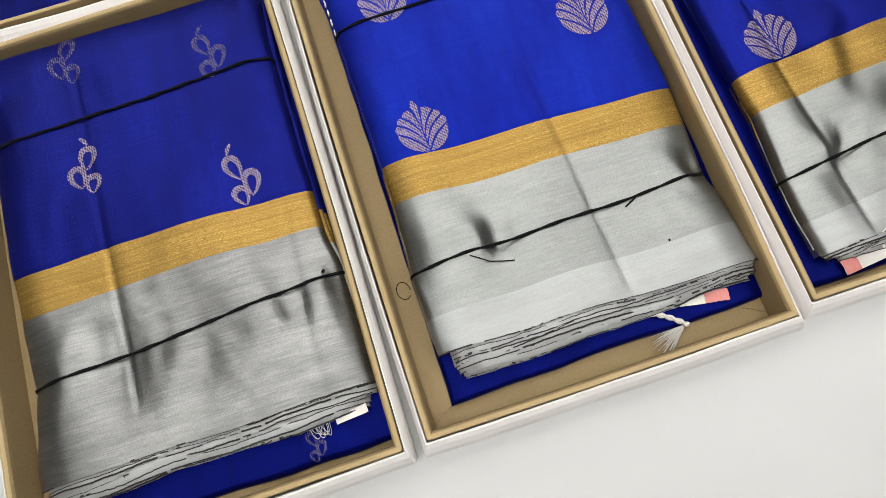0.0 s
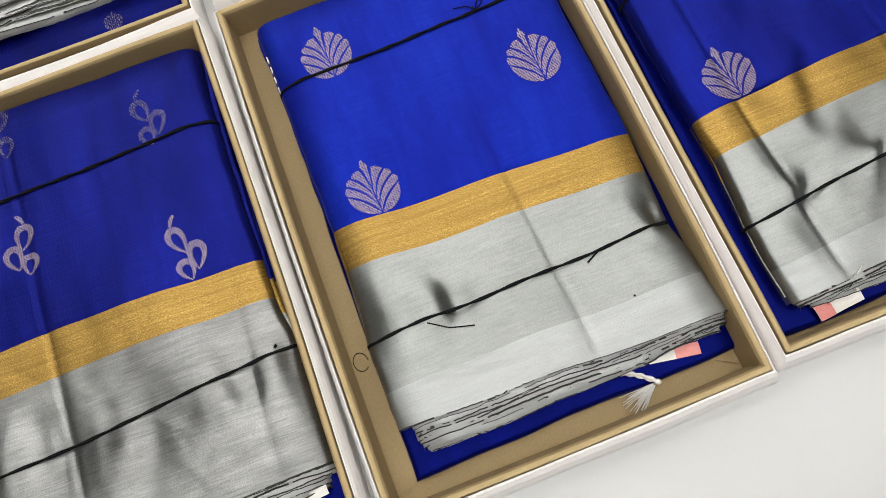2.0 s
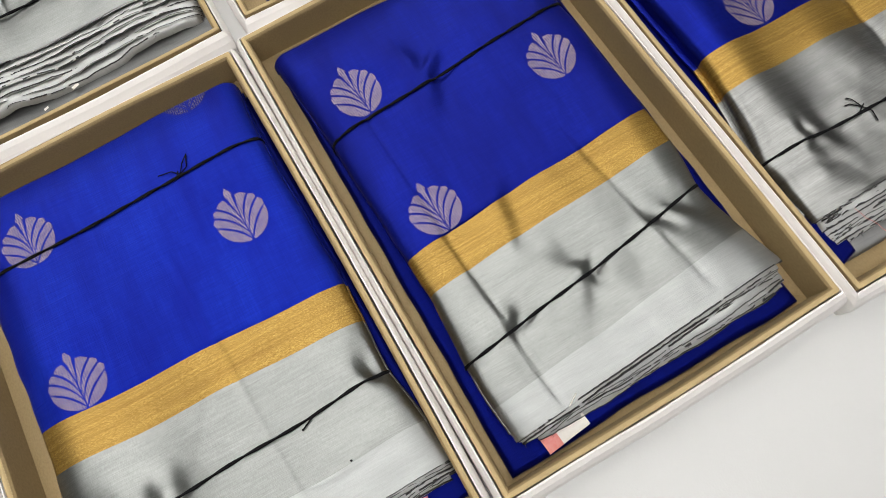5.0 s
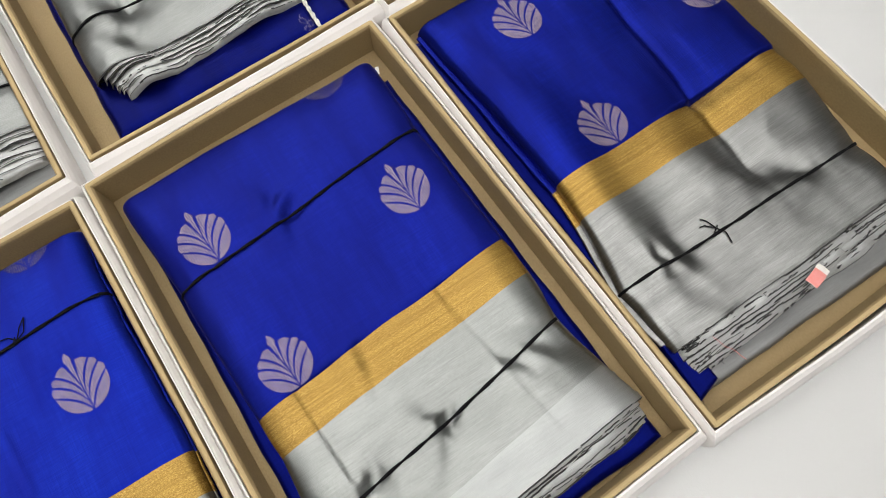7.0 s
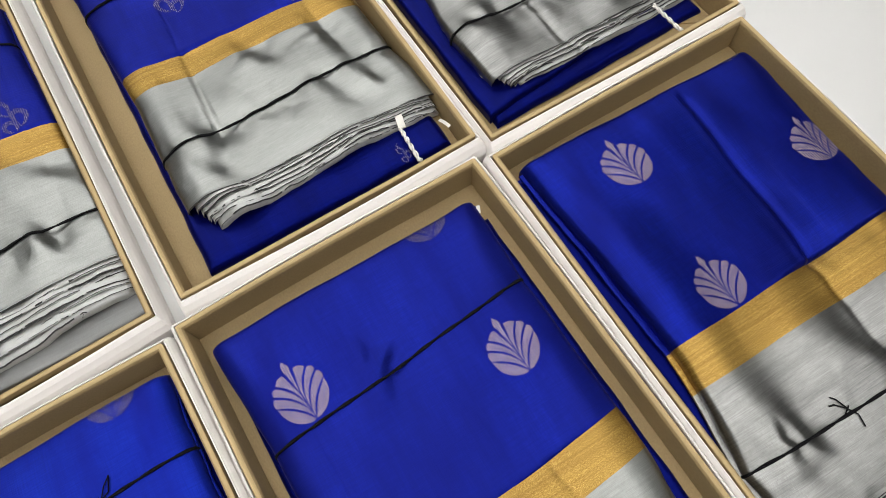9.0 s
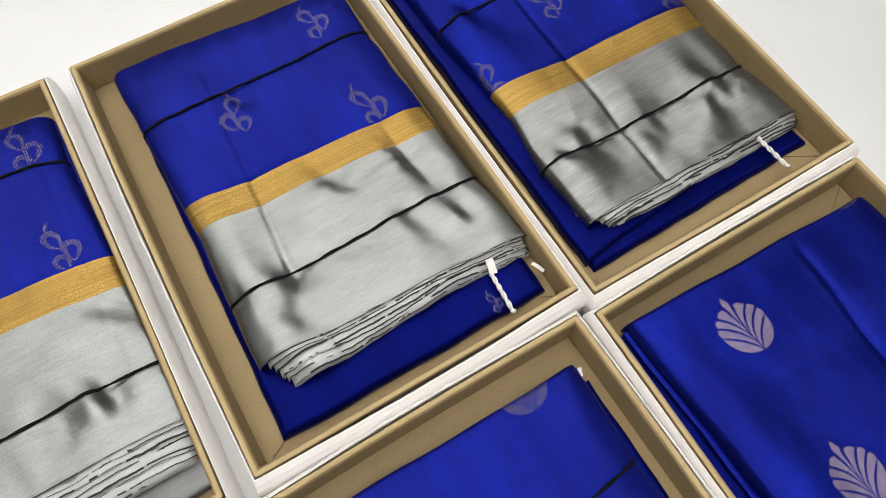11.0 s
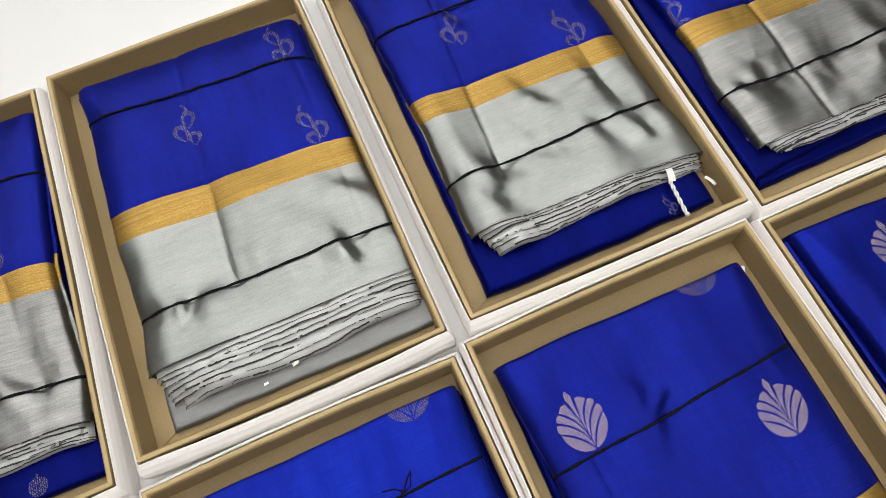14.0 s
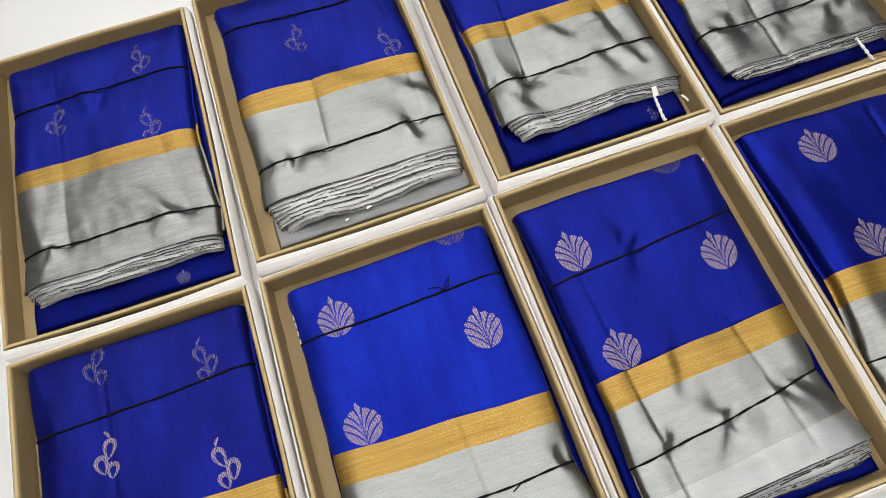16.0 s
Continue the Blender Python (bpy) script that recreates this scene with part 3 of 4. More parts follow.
def motif(drape, parent, shape, x, y, size, mat, turn=0.0, upto=None):
    u0, v0 = drape.find(x, y)
    w = drape.flat(u0, v0)[2]
    c, s = math.cos(turn), math.sin(turn)
    whole = None
    for strip in shape:
        verts = []
        for col in strip:
            for mx, my in col:
                px, py = (c * mx - s * my) * size * 0.001, (s * mx + c * my) * size * 0.001
                v = v0 - py
                u = u0 + px / w
                if upto is not None:
                    v = min(v, upto)
                verts.append(drape.point(min(0.998, max(0.002, u)), max(0.0006, v), 0.0005))
        faces = grid_faces(len(strip), len(strip[0]))
        if whole is None:
            whole = part("woven_motif", verts, faces, mat, parent, "woven silvery pink motif")
        else:
            part("motif_petal", verts, faces, mat, whole)


def cord(drape, parent, row, seed, sag=0.0015, thick=0.00076, foot=0.0195):
    v0 = drape.at[row]
    n = 90
    verts, faces = [], []
    mid = []
    for k in range(n + 1):
        u = k / n
        v = v0 + sag * math.sin(math.pi * u) + 0.0005 * wob(u, 0, seed, 3)
        mid.append(drape.point(min(0.9995, max(0.0005, u)), v, 0.0010))
    # drawn tight, it bridges the small hollows of the cloth
    level = [p[2] for p in mid]
    for _ in range(4):
        level = [sum(level[max(0, i - 7):i + 8]) / len(level[max(0, i - 7):i + 8]) if 6 < i < n - 6 else level[i] for i in range(n + 1)]
    mid = [(x, y, max(z, q)) for (x, y, z), q in zip(mid, level)]
    (lx, ly, lz), (rx, ry, rz) = mid[0], mid[-1]
    mid = [(lx - 0.0004, ly, foot), (lx - 0.0007, ly, (foot + lz) / 2)] + mid + [(rx + 0.0007, ry, (foot + rz) / 2), (rx + 0.0004, ry, foot)]
    for ph in (0.0, math.pi):
        pts = [(x, y + 0.0005 * math.cos(ph + i * 0.35), z + 0.0004 * math.sin(ph + i * 0.35)) for i, (x, y, z) in enumerate(mid)]
        tube(pts, thick, 5, verts, faces)
    part("tie_cord", verts, faces, CORD, parent, "thin black tying cord")


def loose(drape, parent, name, mat, paths, radius, lift=0.0012):
    """Threads lying on the cloth: each path a list of world x, y."""
    verts, faces = [], []
    for path in paths:
        pts = []
        for (ax, ay), (bx, by) in zip(path, path[1:]):
            for k in range(5):
                x, y = ax + (bx - ax) * k / 5, ay + (by - ay) * k / 5
                u, v = drape.find(x, y)
                pts.append((x, y, drape.point(min(0.999, max(0.001, u)), min(drape.length, max(0, v)), lift)[2]))
        tube(pts, radius, 4, verts, faces)
    part(name, verts, faces, mat, parent)


def tassel(parent, start, end, z0, z1, fluff=None):
    """A twisted white thread end."""
    verts, faces = [], []
    n = 26
    for ph in (0, math.pi):
        pts = []
        for k in range(n + 1):
            t = k / n
            x, y = start[0] + (end[0] - start[0]) * t, start[1] + (end[1] - start[1]) * t
            a = ph + t * 15
            pts.append((x + 0.0010 * math.cos(a), y + 0.0010 * math.cos(a) * 0.5 + 0.002 * math.sin(3 * t), z0 + (z1 - z0) * t + 0.0009 * math.sin(a)))
        tube(pts, 0.0011, 5, verts, faces)
    tube([(end[0] - 0.001, end[1], z1), (end[0], end[1], z1 + 0.0012), (end[0] + 0.0012, end[1] - 0.0006, z1)], 0.0019, 6, verts, faces)
    if fluff:
        rnd = random.Random(4)
        for _ in range(46):
            a = rnd.uniform(-0.5, 0.5)
            d = Vector((fluff[0] - end[0], fluff[1] - end[1], 0))
            d.rotate(Euler((0, 0, a * 0.8)))
            d *= rnd.uniform(0.6, 1.15)
            tube([(end[0], end[1], z1), (end[0] + d.x * 0.6, end[1] + d.y * 0.6, max(0.0185, z1 - 0.004)), (end[0] + d.x, end[1] + d.y, FOOT + 0.0066 + rnd.uniform(0, 0.003))], 0.00022, 3, verts, faces)
    part("twisted_tassel", verts, faces, WHITE_THREAD, parent, "twisted white thread tassel")


def cloth_tag(parent, x, y, z, turn, w, l, red):
    """A small folded white label; red gives the length of its red end."""
    c, s = math.cos(turn), math.sin(turn)

    def patch(a0, a1, lift):
        verts = []
        for k in range(9):
            a = a0 + (a1 - a0) * k / 8
            for b in (-w / 2, 0, w / 2):
                verts.append((x + c * a - s * b, y + s * a + c * b, z + lift + 0.0012 * math.sin(a * 260) + 0.0008 * math.cos(b * 300)))
        return verts, grid_faces(9, 3)

    tag = part("cloth_label", *patch(0, l, 0), WHITE_THREAD, parent, "small white woven label")
    if red:
        part("red_print", *patch(0, red, 0.0004), RED_INK, tag, "faded red block")


def saree(seed, key, label, rows, creases, base, base_z, base_mat=None, style="leaf", motifs=(), layers=6, fan=(0.014, 0.006), shift=(0, 0),
          mid=None, low=0.0375, high=0.0445, size=1.0, sides=((-1, 2, 0.0016), (1, 2, 0.0014)), blue=None, rough=1.0, muted=False, silver=None, hem=0.0, fray=1):
    cx, cy, _ = BOXES[key]
    s = thing("folded_saree", (cx, cy, FOOT + 0.0045), label, "saree", "folded sarees in boxes")
    d = Drape(seed, rows, creases, low, high, rough)
    base_z = max(base_z, 0.0225)
    # the lower folds take the darkened blue by default, their shade painted in
    slab("under_fold", base, base_z, FOOT + 0.0060, base_mat or BLUE_SHADED, s, seed + 20, r=min(0.007, base_z - 0.0185))
    if mid:
        slab("side_fold", mid[0], max(0.0255, mid[1]), FOOT + 0.0062, BLUE_SHADED, s, seed + 30, r=0.004)
    blue = blue or BLUE
    sheet("silk_field", d, 0.0, d.at["g1"], blue, s, "royal blue silk", top=True)
    sheet("gold_border", d, d.at["g1"], d.at["g2"], GOLD, s, "woven gold zari border")
    silver = silver or SILVER
    sheet("silver_end", d, d.at["g2"], d.length - hem, silver, s, "shiny silver tissue end")
    if hem:
        sheet("hem_band", d, d.length - hem, d.length, SILVER_PALE, s, "paler silver band along the hem")
    tail_layers(d, s, layers, fan[0], fan[1], PLEAT, seed + 40, top_mat=SILVER_PALE if hem else silver, shift=shift, fray=fray, bold=1.0 if key[0] == "N" else 1.25, drop=min(0.0025, (low - base_z) / (layers + 2)))
    for side, count, out in sides:
        side_layers(d, s, side, count, out, seed + 60 + side, blue)
    for i, (x, y, *faint) in enumerate(motifs):
        motif(d, s, LEAF if style == "leaf" else SPRIG if (x - cx) > 0 else SPRIG_TURNED, x, y, size * (1.03 if style == "leaf" else 1.02), MOTIF_DIM if muted or faint else MOTIF, turn=0.03, upto=d.at["g1"] - 0.0006)
    for row in ("c1", "c2"):
        if row in d.at:
            cord(d, s, row, seed + 50)
    return s, d


def under_motif(parent, seed, shape, x, y, top_z, size, clip):
    """A woven figure on the lower fold, cut off where the pleats cover it."""
    for strip in shape:
        verts = []
        for col in strip:
            for mx, my in col:
                px, py = x + mx * size * 0.001, min(clip, y + my * size * 0.001)
                verts.append((px, py, top_z + 0.0019 * wob(px, py, seed + 20, 22) + 0.0005))
        part("under_fold_motif", verts, grid_faces(len(strip), len(strip[0])), MOTIF_DIM, parent, "faint woven figure")


# near row
saree_a, drape_a = saree(
    1, "N0", "deep blue silk saree with sprig motifs and streaky silver end",
    [("top", -0.512, -0.031, -0.285, -0.030), ("c1", -0.508, -0.106, -0.287, -0.096), ("g1", -0.504, -0.208, -0.284, -0.207),
     ("g2", -0.502, -0.239, -0.283, -0.235), ("c2", -0.500, -0.289, -0.277, -0.271), ("tl", -0.504, -0.354, -0.276, -0.348)],
    [(-0.434, -0.068, -0.429, -0.313, 2, -1.2), (-0.344, -0.205, -0.321, -0.291, 10, 2.2), (-0.304, -0.155, -0.31, -0.349, 3, 0.8),
     (-0.459, -0.264, -0.449, -0.343, 9, 1.2), (-0.388, -0.302, -0.416, -0.346, 9, 1.5), (-0.288, -0.278, -0.28, -0.335, 8, 1.5)],
    ((-0.510, -0.040), (-0.277, -0.040), (-0.270, -0.388), (-0.500, -0.392)), 0.020, style="sprig",
    motifs=((-0.437, -0.143), (-0.328, -0.184), (-0.439, -0.05, 1), (-0.33, -0.08, 1)), sides=((-1, 2, 0.001), (1, 3, 0.005)), rough=0.85, fray=2, layers=6, fan=(0.018, 0.015), blue=BLUE_ROYAL)
loose(drape_a, saree_a, "thread_knot", CORD, [[(-0.2905, -0.2675), (-0.289, -0.2690)]], 0.0012)
cloth_tag(saree_a, -0.3085, -0.3655, 0.0285, 0.10, 0.006, 0.022, 0)
fringe = random.Random(12)
for k in range(8):
    w, drop_y = fringe.uniform(0.002, 0.0045), fringe.uniform(0.005, 0.011)
    cx, cy = -0.3235 + 0.0011 * k, -0.3645 + 0.0002 * k
    pts = [(cx + w * math.cos(a) + 0.25 * w * k * math.sin(a) * 0.3, cy - drop_y * math.sin(a), 0.0285 - 0.0035 * math.sin(a) + 0.0002 * k) for a in [i * math.pi / 10 for i in range(11)]]
    part("white_thread_loop", *tube(pts, 0.0002, 4), WHITE_THREAD, saree_a, "loose white thread loop")

saree_b, drape_b = saree(
    2, "N1", "bright blue silk saree with leaf motifs and pale silver end",
    [("top", -0.240, -0.035, -0.021, -0.026), ("c1", -0.237, -0.093, -0.022, -0.084), ("g1", -0.232, -0.208, -0.017, -0.214),
     ("g2", -0.232, -0.238, -0.018, -0.243), ("c2", -0.234, -0.289, -0.018, -0.28), ("tl", -0.231, -0.346, -0.008, -0.347)],
    [(-0.113, -0.148, -0.098, -0.334, 2, 0.9), (-0.190, -0.240, -0.177, -0.281, 8, 1.7), (-0.178, -0.281, -0.196, -0.318, 9, 1.5),
     (-0.039, -0.266, -0.029, -0.277, 5, 1.2), (-0.24, -0.26, -0.229, -0.32, 6, 0.8), (-0.185, -0.143, -0.189, -0.225, 10, 0.7)],
    ((-0.240, -0.040), (-0.016, -0.034), (-0.006, -0.371), (-0.233, -0.379)), 0.014,
    motifs=((-0.195, -0.082), (-0.058, -0.139), (-0.196, -0.192), (-0.059, -0.024, 1)), silver=SILVER_CALM, hem=0.026, fray=2, layers=8, fan=(0.021, 0.010), shift=(0.03, 0.0), rough=0.7)
loose(drape_b, saree_b, "cord_knot", CORD, [[(-0.083, -0.087), (-0.088, -0.082), (-0.100, -0.080)], [(-0.083, -0.087), (-0.079, -0.080), (-0.072, -0.073)],
                                            [(-0.083, -0.087), (-0.077, -0.084), (-0.073, -0.073)], [(-0.086, -0.088), (-0.083, -0.083)]], 0.00045)
loose(drape_b, saree_b, "loose_thread", CORD, [[(-0.192, -0.290), (-0.180, -0.297), (-0.160, -0.302)]], 0.0004)
loose(drape_b, saree_b, "lint_speck", CORD, [[(-0.0625, -0.3185), (-0.0618, -0.3200)]], 0.0006)
loose(drape_b, saree_b, "cord_end", CORD, [[(-0.070, -0.283), (-0.084, -0.290)]], 0.0006)
tassel(saree_b, (-0.092, -0.3590), (-0.066, -0.3735), 0.0285, 0.0215, fluff=(-0.088, -0.3830))
cloth_tag(saree_b, -0.033, -0.3630, 0.0255, math.pi - 0.15, 0.008, 0.034, 0.016)
for k in range(4):
    x, y, z = drape_b.point(0.003, 0.028 + 0.0085 * k)
    part("selvedge_print", *block((x - 0.0008, y - 0.0026, z - 0.0022), (x + 0.0006, y + 0.0026, z + 0.0006), 0.0002), WHITE_THREAD, saree_b, "small white printed bar")
loop = [(-0.2415 + 0.0045 * math.cos(a), -0.2965 + 0.0062 * math.sin(a), 0.033 - 0.003 * math.cos(a)) for a in [k * math.pi / 9 for k in range(17)]]
part("thread_loop", *tube(loop, 0.0003, 4), CORD, saree_b, "loose loop of dark thread")

saree_c, drape_c = saree(
    3, "N2", "blue silk saree with leaf motifs and puckered silver end",
    [("top", 0.012, -0.028, 0.230, -0.023), ("c1", 0.021, -0.117, 0.228, -0.097), ("g1", 0.027, -0.222, 0.232, -0.205),
     ("g2", 0.029, -0.251, 0.233, -0.235), ("c2", 0.027, -0.303, 0.229, -0.272), ("tl", 0.031, -0.357, 0.244, -0.343)],
    [(0.052, -0.114, 0.067, -0.343, 2, 1.3), (0.115, -0.102, 0.099, -0.131, 5, 1.6), (0.107, -0.213, 0.1, -0.237, 5, 1.2),
     (0.064, -0.270, 0.067, -0.292, 7, 1.0), (0.066, -0.294, 0.052, -0.308, 7, 1.2), (0.115, -0.269, 0.126, -0.289, 6, 1.8),
     (0.126, -0.289, 0.11, -0.314, 5, 1.6), (0.188, -0.283, 0.205, -0.316, 7, 1.8), (0.204, -0.279, 0.23, -0.312, 6, 1.6),
     (0.17, -0.2, 0.189, -0.325, 2, 0.7), (0.101, -0.065, 0.104, -0.09, 8, 1.2)],
    ((0.014, -0.040), (0.236, -0.036), (0.243, -0.371), (0.019, -0.376)), 0.018,
    motifs=((0.055, -0.092), (0.193, -0.138), (0.061, -0.201), (0.187, -0.022, 1)), silver=SILVER_CALM, hem=0.026, blue=BLUE_MID, sides=((-1, 1, 0.0004), (1, 2, 0.0012)), layers=7, fan=(0.009, 0.018), shift=(0.05, 0.02))
cloth_tag(saree_c, 0.046, -0.3685, 0.0255, 0.12, 0.013, 0.032, 0.011)
loose(drape_c, saree_c, "white_threads", WHITE_THREAD, [[(0.070, -0.356), (0.080, -0.350)]], 0.0004)

saree_d, drape_d = saree(
    4, "N3", "glossy dark blue silk saree tied with one black cord",
    [("top", 0.277, -0.019, 0.497, -0.024), ("g1", 0.286, -0.194, 0.496, -0.192), ("g2", 0.284, -0.225, 0.496, -0.225),
     ("c2", 0.275, -0.282, 0.487, -0.286), ("tl", 0.281, -0.333, 0.492, -0.330)],
    [(0.419, -0.045, 0.413, -0.190, 3, 3.2), (0.413, -0.190, 0.409, -0.255, 3, 1.5), (0.326, -0.107, 0.321, -0.243, 16, 2.0), (0.316, -0.23, 0.325, -0.285, 8, 2.0),
     (0.388, -0.218, 0.4, -0.259, 8, 2.2), (0.391, -0.269, 0.426, -0.282, 7, 2.0), (0.31, -0.28, 0.31, -0.294, 5, 1.5),
     (0.328, -0.333, 0.308, -0.339, 7, 1.5), (0.291, -0.223, 0.285, -0.332, 3, 0.8)],
    ((0.276, -0.030), (0.494, -0.030), (0.497, -0.366), (0.283, -0.366)), 0.019, base_mat=SILVER_BACK,
    motifs=((0.343, -0.063), (0.479, -0.12), (0.342, -0.174), (0.476, -0.010, 1)), sides=((-1, 3, 0.006), (1, 2, 0.001)), layers=10, fan=(0.022, 0.020), shift=(0.0, 0.02),
    mid=(((0.268, -0.024), (0.300, -0.030), (0.297, -0.362), (0.277, -0.368)), 0.026), blue=BLUE_SATIN, rough=0.9, fray=5)
loose(drape_d, saree_d, "cord_knot", CORD, [[(0.355, -0.282), (0.353, -0.274), (0.350, -0.270)], [(0.355, -0.282), (0.358, -0.288), (0.356, -0.298)],
                                            [(0.355, -0.282), (0.350, -0.276), (0.346, -0.275)], [(0.352, -0.284), (0.358, -0.280)]], 0.00048)
cloth_tag(saree_d, 0.383, -0.347, 0.0385, 0.25, 0.009, 0.017, 0.012)

# far row
saree_e, _ = saree(
    5, "F0", "blue silk saree with sprig motifs and creased silver end",
    [("top", -0.512, 0.358, -0.288, 0.363), ("c1", -0.508, 0.289, -0.294, 0.293), ("g1", -0.512, 0.204, -0.300, 0.2),
     ("g2", -0.511, 0.179, -0.298, 0.174), ("c2", -0.508, 0.096, -0.29, 0.092), ("tl", -0.511, 0.057, -0.292, 0.055)],
    [(-0.451, 0.343, -0.454, 0.09, 2, -0.4), (-0.414, 0.32, -0.408, 0.275, 7, 1.6), (-0.385, 0.160, -0.340, 0.102, 9, 2.2),
     (-0.340, 0.165, -0.328, 0.099, 8, 2.2), (-0.341, 0.101, -0.319, 0.078, 7, 1.8), (-0.467, 0.094, -0.461, 0.086, 6, 1.5),
     (-0.482, 0.15, -0.46, 0.106, 9, 0.8), (-0.348, 0.287, -0.333, 0.15, 2, 0.7)],
    ((-0.510, 0.350), (-0.286, 0.350), (-0.287, 0.014), (-0.508, 0.012)), 0.024, style="sprig",
    motifs=((-0.345, 0.317), (-0.455, 0.261), (-0.345, 0.218)), sides=((-1, 2, 0.001), (1, 3, 0.004)), blue=BLUE_MID, fray=2, layers=6, fan=(0.017, 0.014), shift=(0.04, 0.0), muted=True)

saree_f, _ = saree(
    6, "F1", "blue silk saree with faint sprigs and long silver pleats",
    [("top", -0.249, 0.367, -0.028, 0.365), ("c1", -0.244, 0.324, -0.029, 0.311), ("g1", -0.244, 0.218, -0.02, 0.213),
     ("g2", -0.243, 0.189, -0.02, 0.186), ("c2", -0.239, 0.117, -0.014, 0.118), ("tl", -0.243, 0.072, -0.012, 0.073)],
    [(-0.15, 0.387, -0.156, 0.127, 2, -1.2), (-0.07, 0.149, -0.056, 0.107, 7, 1.9), (-0.2, 0.128, -0.199, 0.114, 6, 1.6),
     (-0.046, 0.333, -0.039, 0.129, 2, 0.7), (-0.051, 0.177, -0.025, 0.155, 6, 1.4), (-0.165, 0.103, -0.161, 0.07, 9, 1.0),
     (-0.06, 0.109, -0.053, 0.077, 6, 1.2), (-0.138, 0.223, -0.105, 0.202, 8, 0.8)],
    ((-0.244, 0.360), (-0.022, 0.360), (-0.010, 0.027), (-0.238, 0.024)), 0.022, base_mat=SILVER_BACK, style="sprig",
    motifs=((-0.052, 0.333), (-0.158, 0.279), (-0.05, 0.233)), silver=SILVER_CALM, sides=((-1, 2, 0.002), (1, 3, 0.004)), blue=BLUE_MID, fray=2, layers=7, fan=(0.033, 0.026), shift=(0.04, 0.02), muted=True)
cloth_tag(saree_f, -0.134, 0.0375, 0.0262, 0.2, 0.003, 0.006, 0)
cloth_tag(saree_f, -0.160, 0.0315, 0.0252, 0.1, 0.0022, 0.004, 0)

saree_g, _ = saree(
    7, "F2", "blue silk saree with faint sprigs and twisted white tassel",
    [("top", 0.028, 0.376, 0.24, 0.372), ("c1", 0.033, 0.303, 0.24, 0.311), ("g1", 0.037, 0.221, 0.244, 0.217),
     ("g2", 0.039, 0.197, 0.246, 0.192), ("c2", 0.038, 0.131, 0.248, 0.138), ("tl", 0.039, 0.08, 0.257, 0.077)],
    [(0.097, 0.321, 0.088, 0.131, 2, 1.5), (0.068, 0.207, 0.073, 0.138, 10, 1.4), (0.084, 0.128, 0.08, 0.097, 9, 2.0),
     (0.066, 0.104, 0.08, 0.088, 8, 1.5), (0.141, 0.192, 0.149, 0.177, 6, 1.4), (0.201, 0.184, 0.204, 0.171, 5, 1.4),
     (0.199, 0.162, 0.22, 0.115, 7, 1.8), (0.18, 0.129, 0.197, 0.076, 8, 1.6), (0.103, 0.325, 0.109, 0.29, 7, 1.4),
     (0.198, 0.263, 0.211, 0.157, 2, 0.7)],
    ((0.030, 0.368), (0.242, 0.366), (0.247, 0.034), (0.033, 0.030)), 0.027, style="sprig",
    motifs=((0.202, 0.339), (0.103, 0.282), (0.205, 0.236)), silver=SILVER_CALM, blue=BLUE_MID, sides=((-1, 1, 0.0004), (1, 2, 0.0012)), fray=2, layers=6, fan=(0.022, 0.012), shift=(0.06, 0.0), muted=True)
cloth_tag(saree_g, 0.219, 0.073, 0.0355, 1.35 + math.pi, 0.006, 0.013, 0)
cloth_tag(saree_g, 0.178, 0.071, 0.0345, 0.18, 0.008, 0.018, 0)
cloth_tag(saree_g, 0.2475, 0.056, 0.0275, -1.2, 0.003, 0.011, 0)
tassel(saree_g, (0.215, 0.062), (0.2145, 0.030), 0.0345, 0.0305)

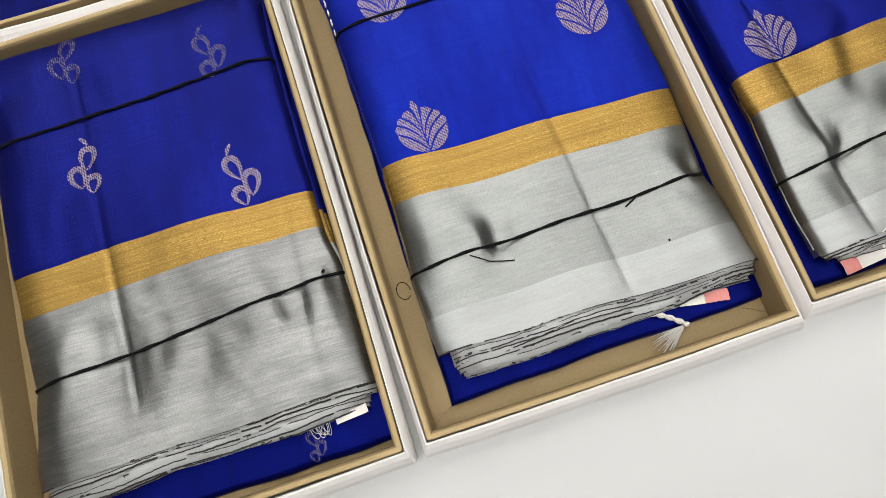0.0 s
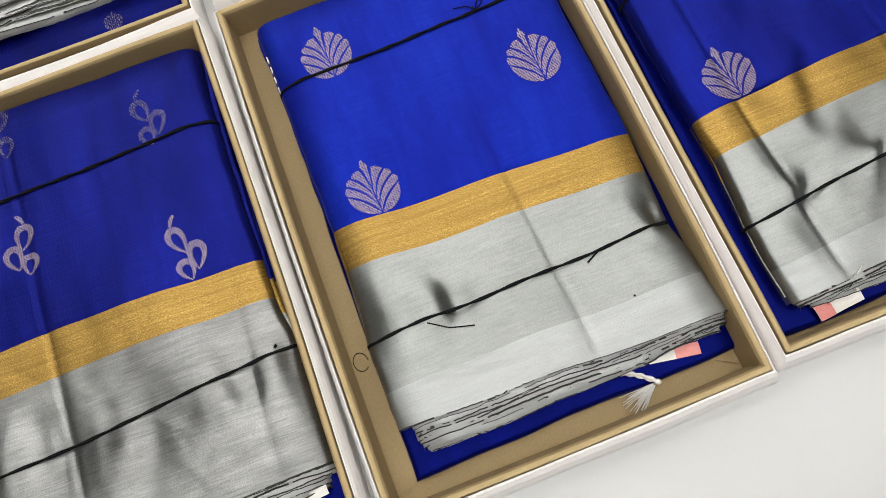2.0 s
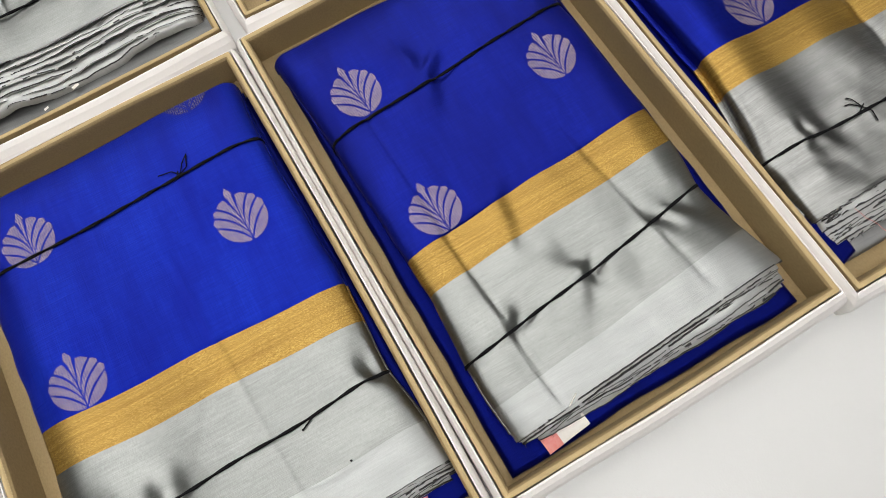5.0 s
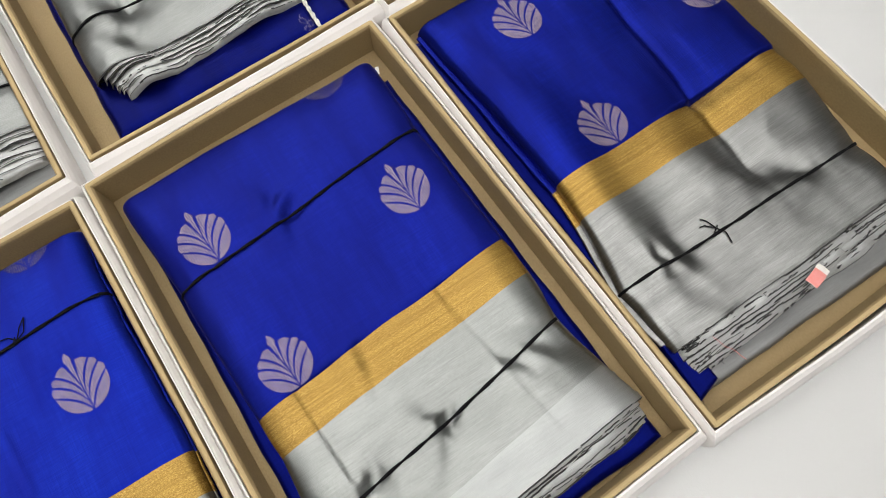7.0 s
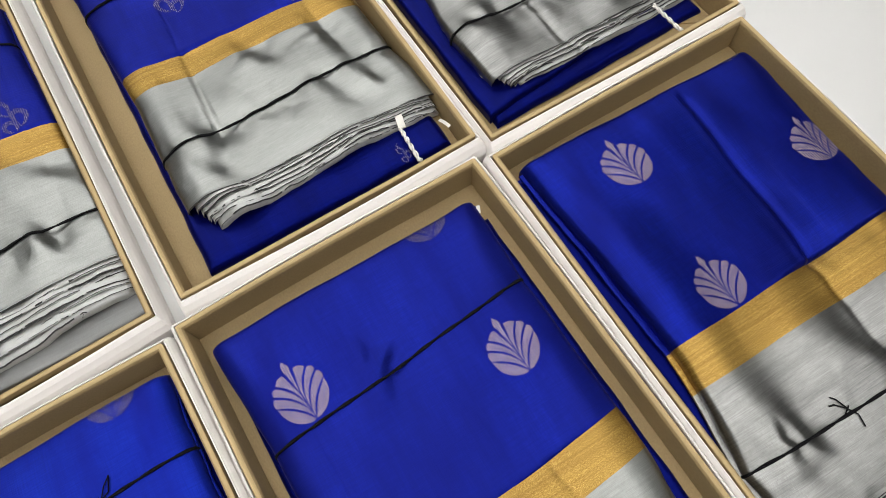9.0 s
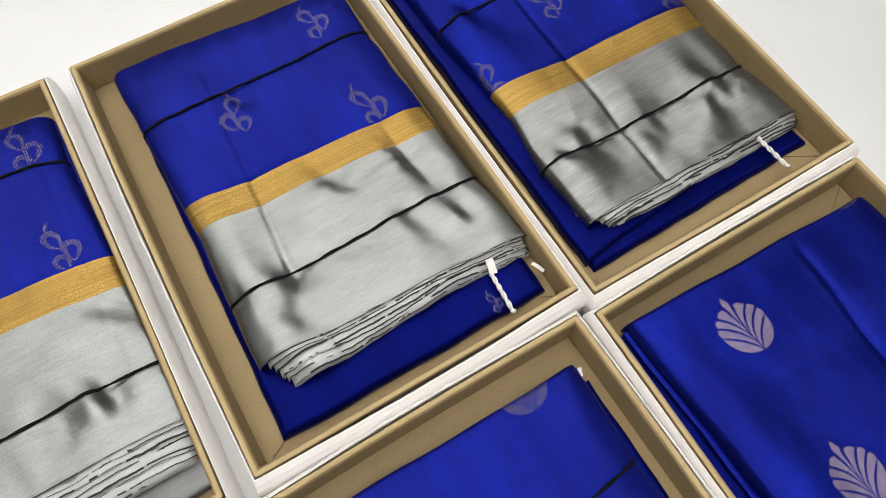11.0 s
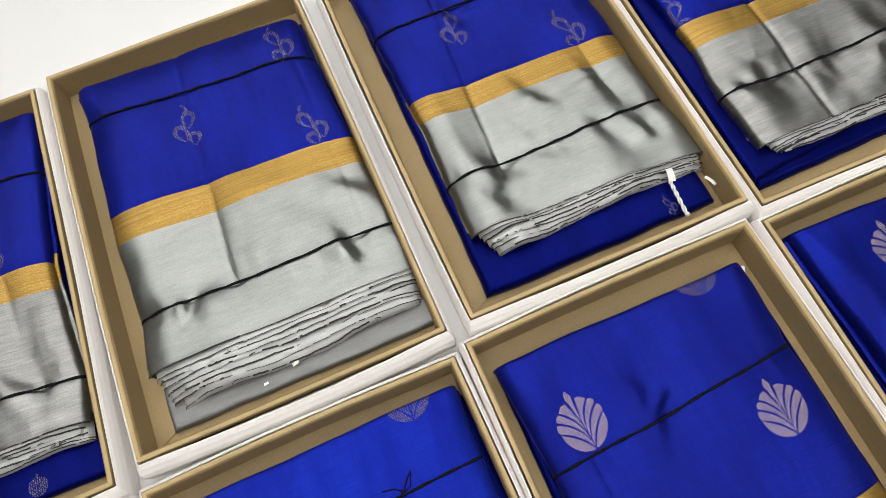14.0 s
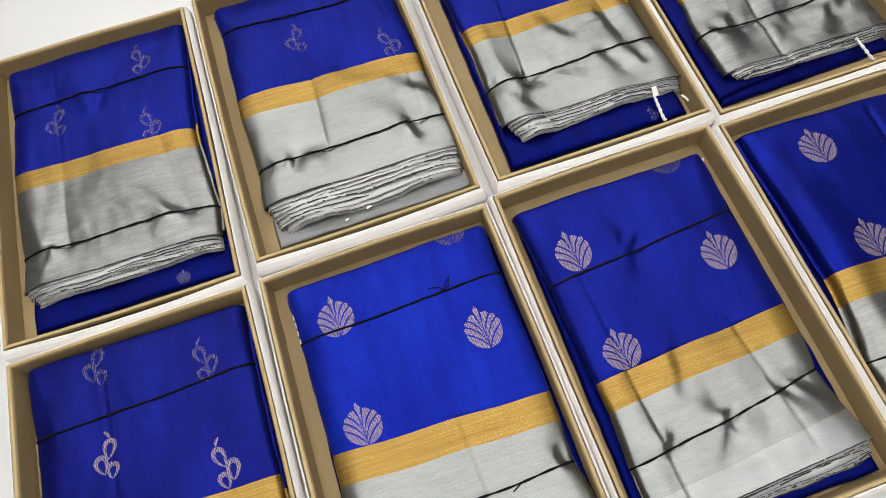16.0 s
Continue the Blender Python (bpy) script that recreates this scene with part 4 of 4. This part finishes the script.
saree_h, _ = saree(
    8, "F3", "dark blue silk saree with sprigs and dull silver end",
    [("top", 0.286, 0.370, 0.498, 0.368), ("c1", 0.290, 0.276, 0.498, 0.303), ("g1", 0.298, 0.199, 0.501, 0.195),
     ("g2", 0.3, 0.172, 0.5, 0.17), ("c2", 0.294, 0.114, 0.5, 0.12), ("tl", 0.3, 0.06, 0.509, 0.063)],
    [(0.37, 0.282, 0.372, 0.064, 2.5, 1.6), (0.286, 0.146, 0.316, 0.114, 9, 1.6), (0.336, 0.121, 0.332, 0.079, 9, 2.0),
     (0.406, 0.156, 0.4, 0.105, 9, 1.8), (0.453, 0.158, 0.464, 0.115, 9, 2.0), (0.383, 0.097, 0.394, 0.058, 10, 1.8),
     (0.446, 0.094, 0.444, 0.066, 9, 1.8), (0.322, 0.279, 0.332, 0.233, 9, 1.5)],
    ((0.280, 0.362), (0.497, 0.360), (0.505, 0.037), (0.287, 0.029)), 0.025, style="sprig",
    motifs=((0.391, 0.259), (0.487, 0.215), (0.30, 0.209)), sides=((-1, 3, 0.007), (1, 2, 0.001)), muted=True, layers=6, fan=(0.014, 0.010), shift=(0.08, 0.0),
    mid=(((0.276, 0.364), (0.490, 0.360), (0.490, 0.060), (0.284, 0.036)), 0.030), blue=BLUE_SATIN, rough=1.15)
tassel(saree_h, (0.464, 0.057), (0.471, 0.026), 0.033, 0.027)

# woven figures on the lower folds, stray threads
under_motif(saree_a, 1, SPRIG, -0.326, -0.376, 0.0225, 0.55, -0.362)
under_motif(saree_e, 5, LEAF, -0.344, 0.024, 0.024, 0.42, 0.040)
under_motif(saree_g, 7, SPRIG, 0.208, 0.044, 0.027, 0.45, 0.056)
stray = random.Random(21)
for x0, y0, x1, y1 in ((0.304, -0.334, 0.316, -0.362), (0.333, -0.322, 0.338, -0.334)):
    pts = [(x0 + (x1 - x0) * k / 8 + stray.uniform(-0.0012, 0.0012), y0 + (y1 - y0) * k / 8, 0.0372 - 0.0035 * k / 8) for k in range(9)]
    part("red_thread", *tube(pts, 0.00022, 4), RED_INK, saree_d, "loose red thread")
cloth_tag(saree_c, 0.2305, -0.033, 0.0275, 1.2, 0.003, 0.006, 0)
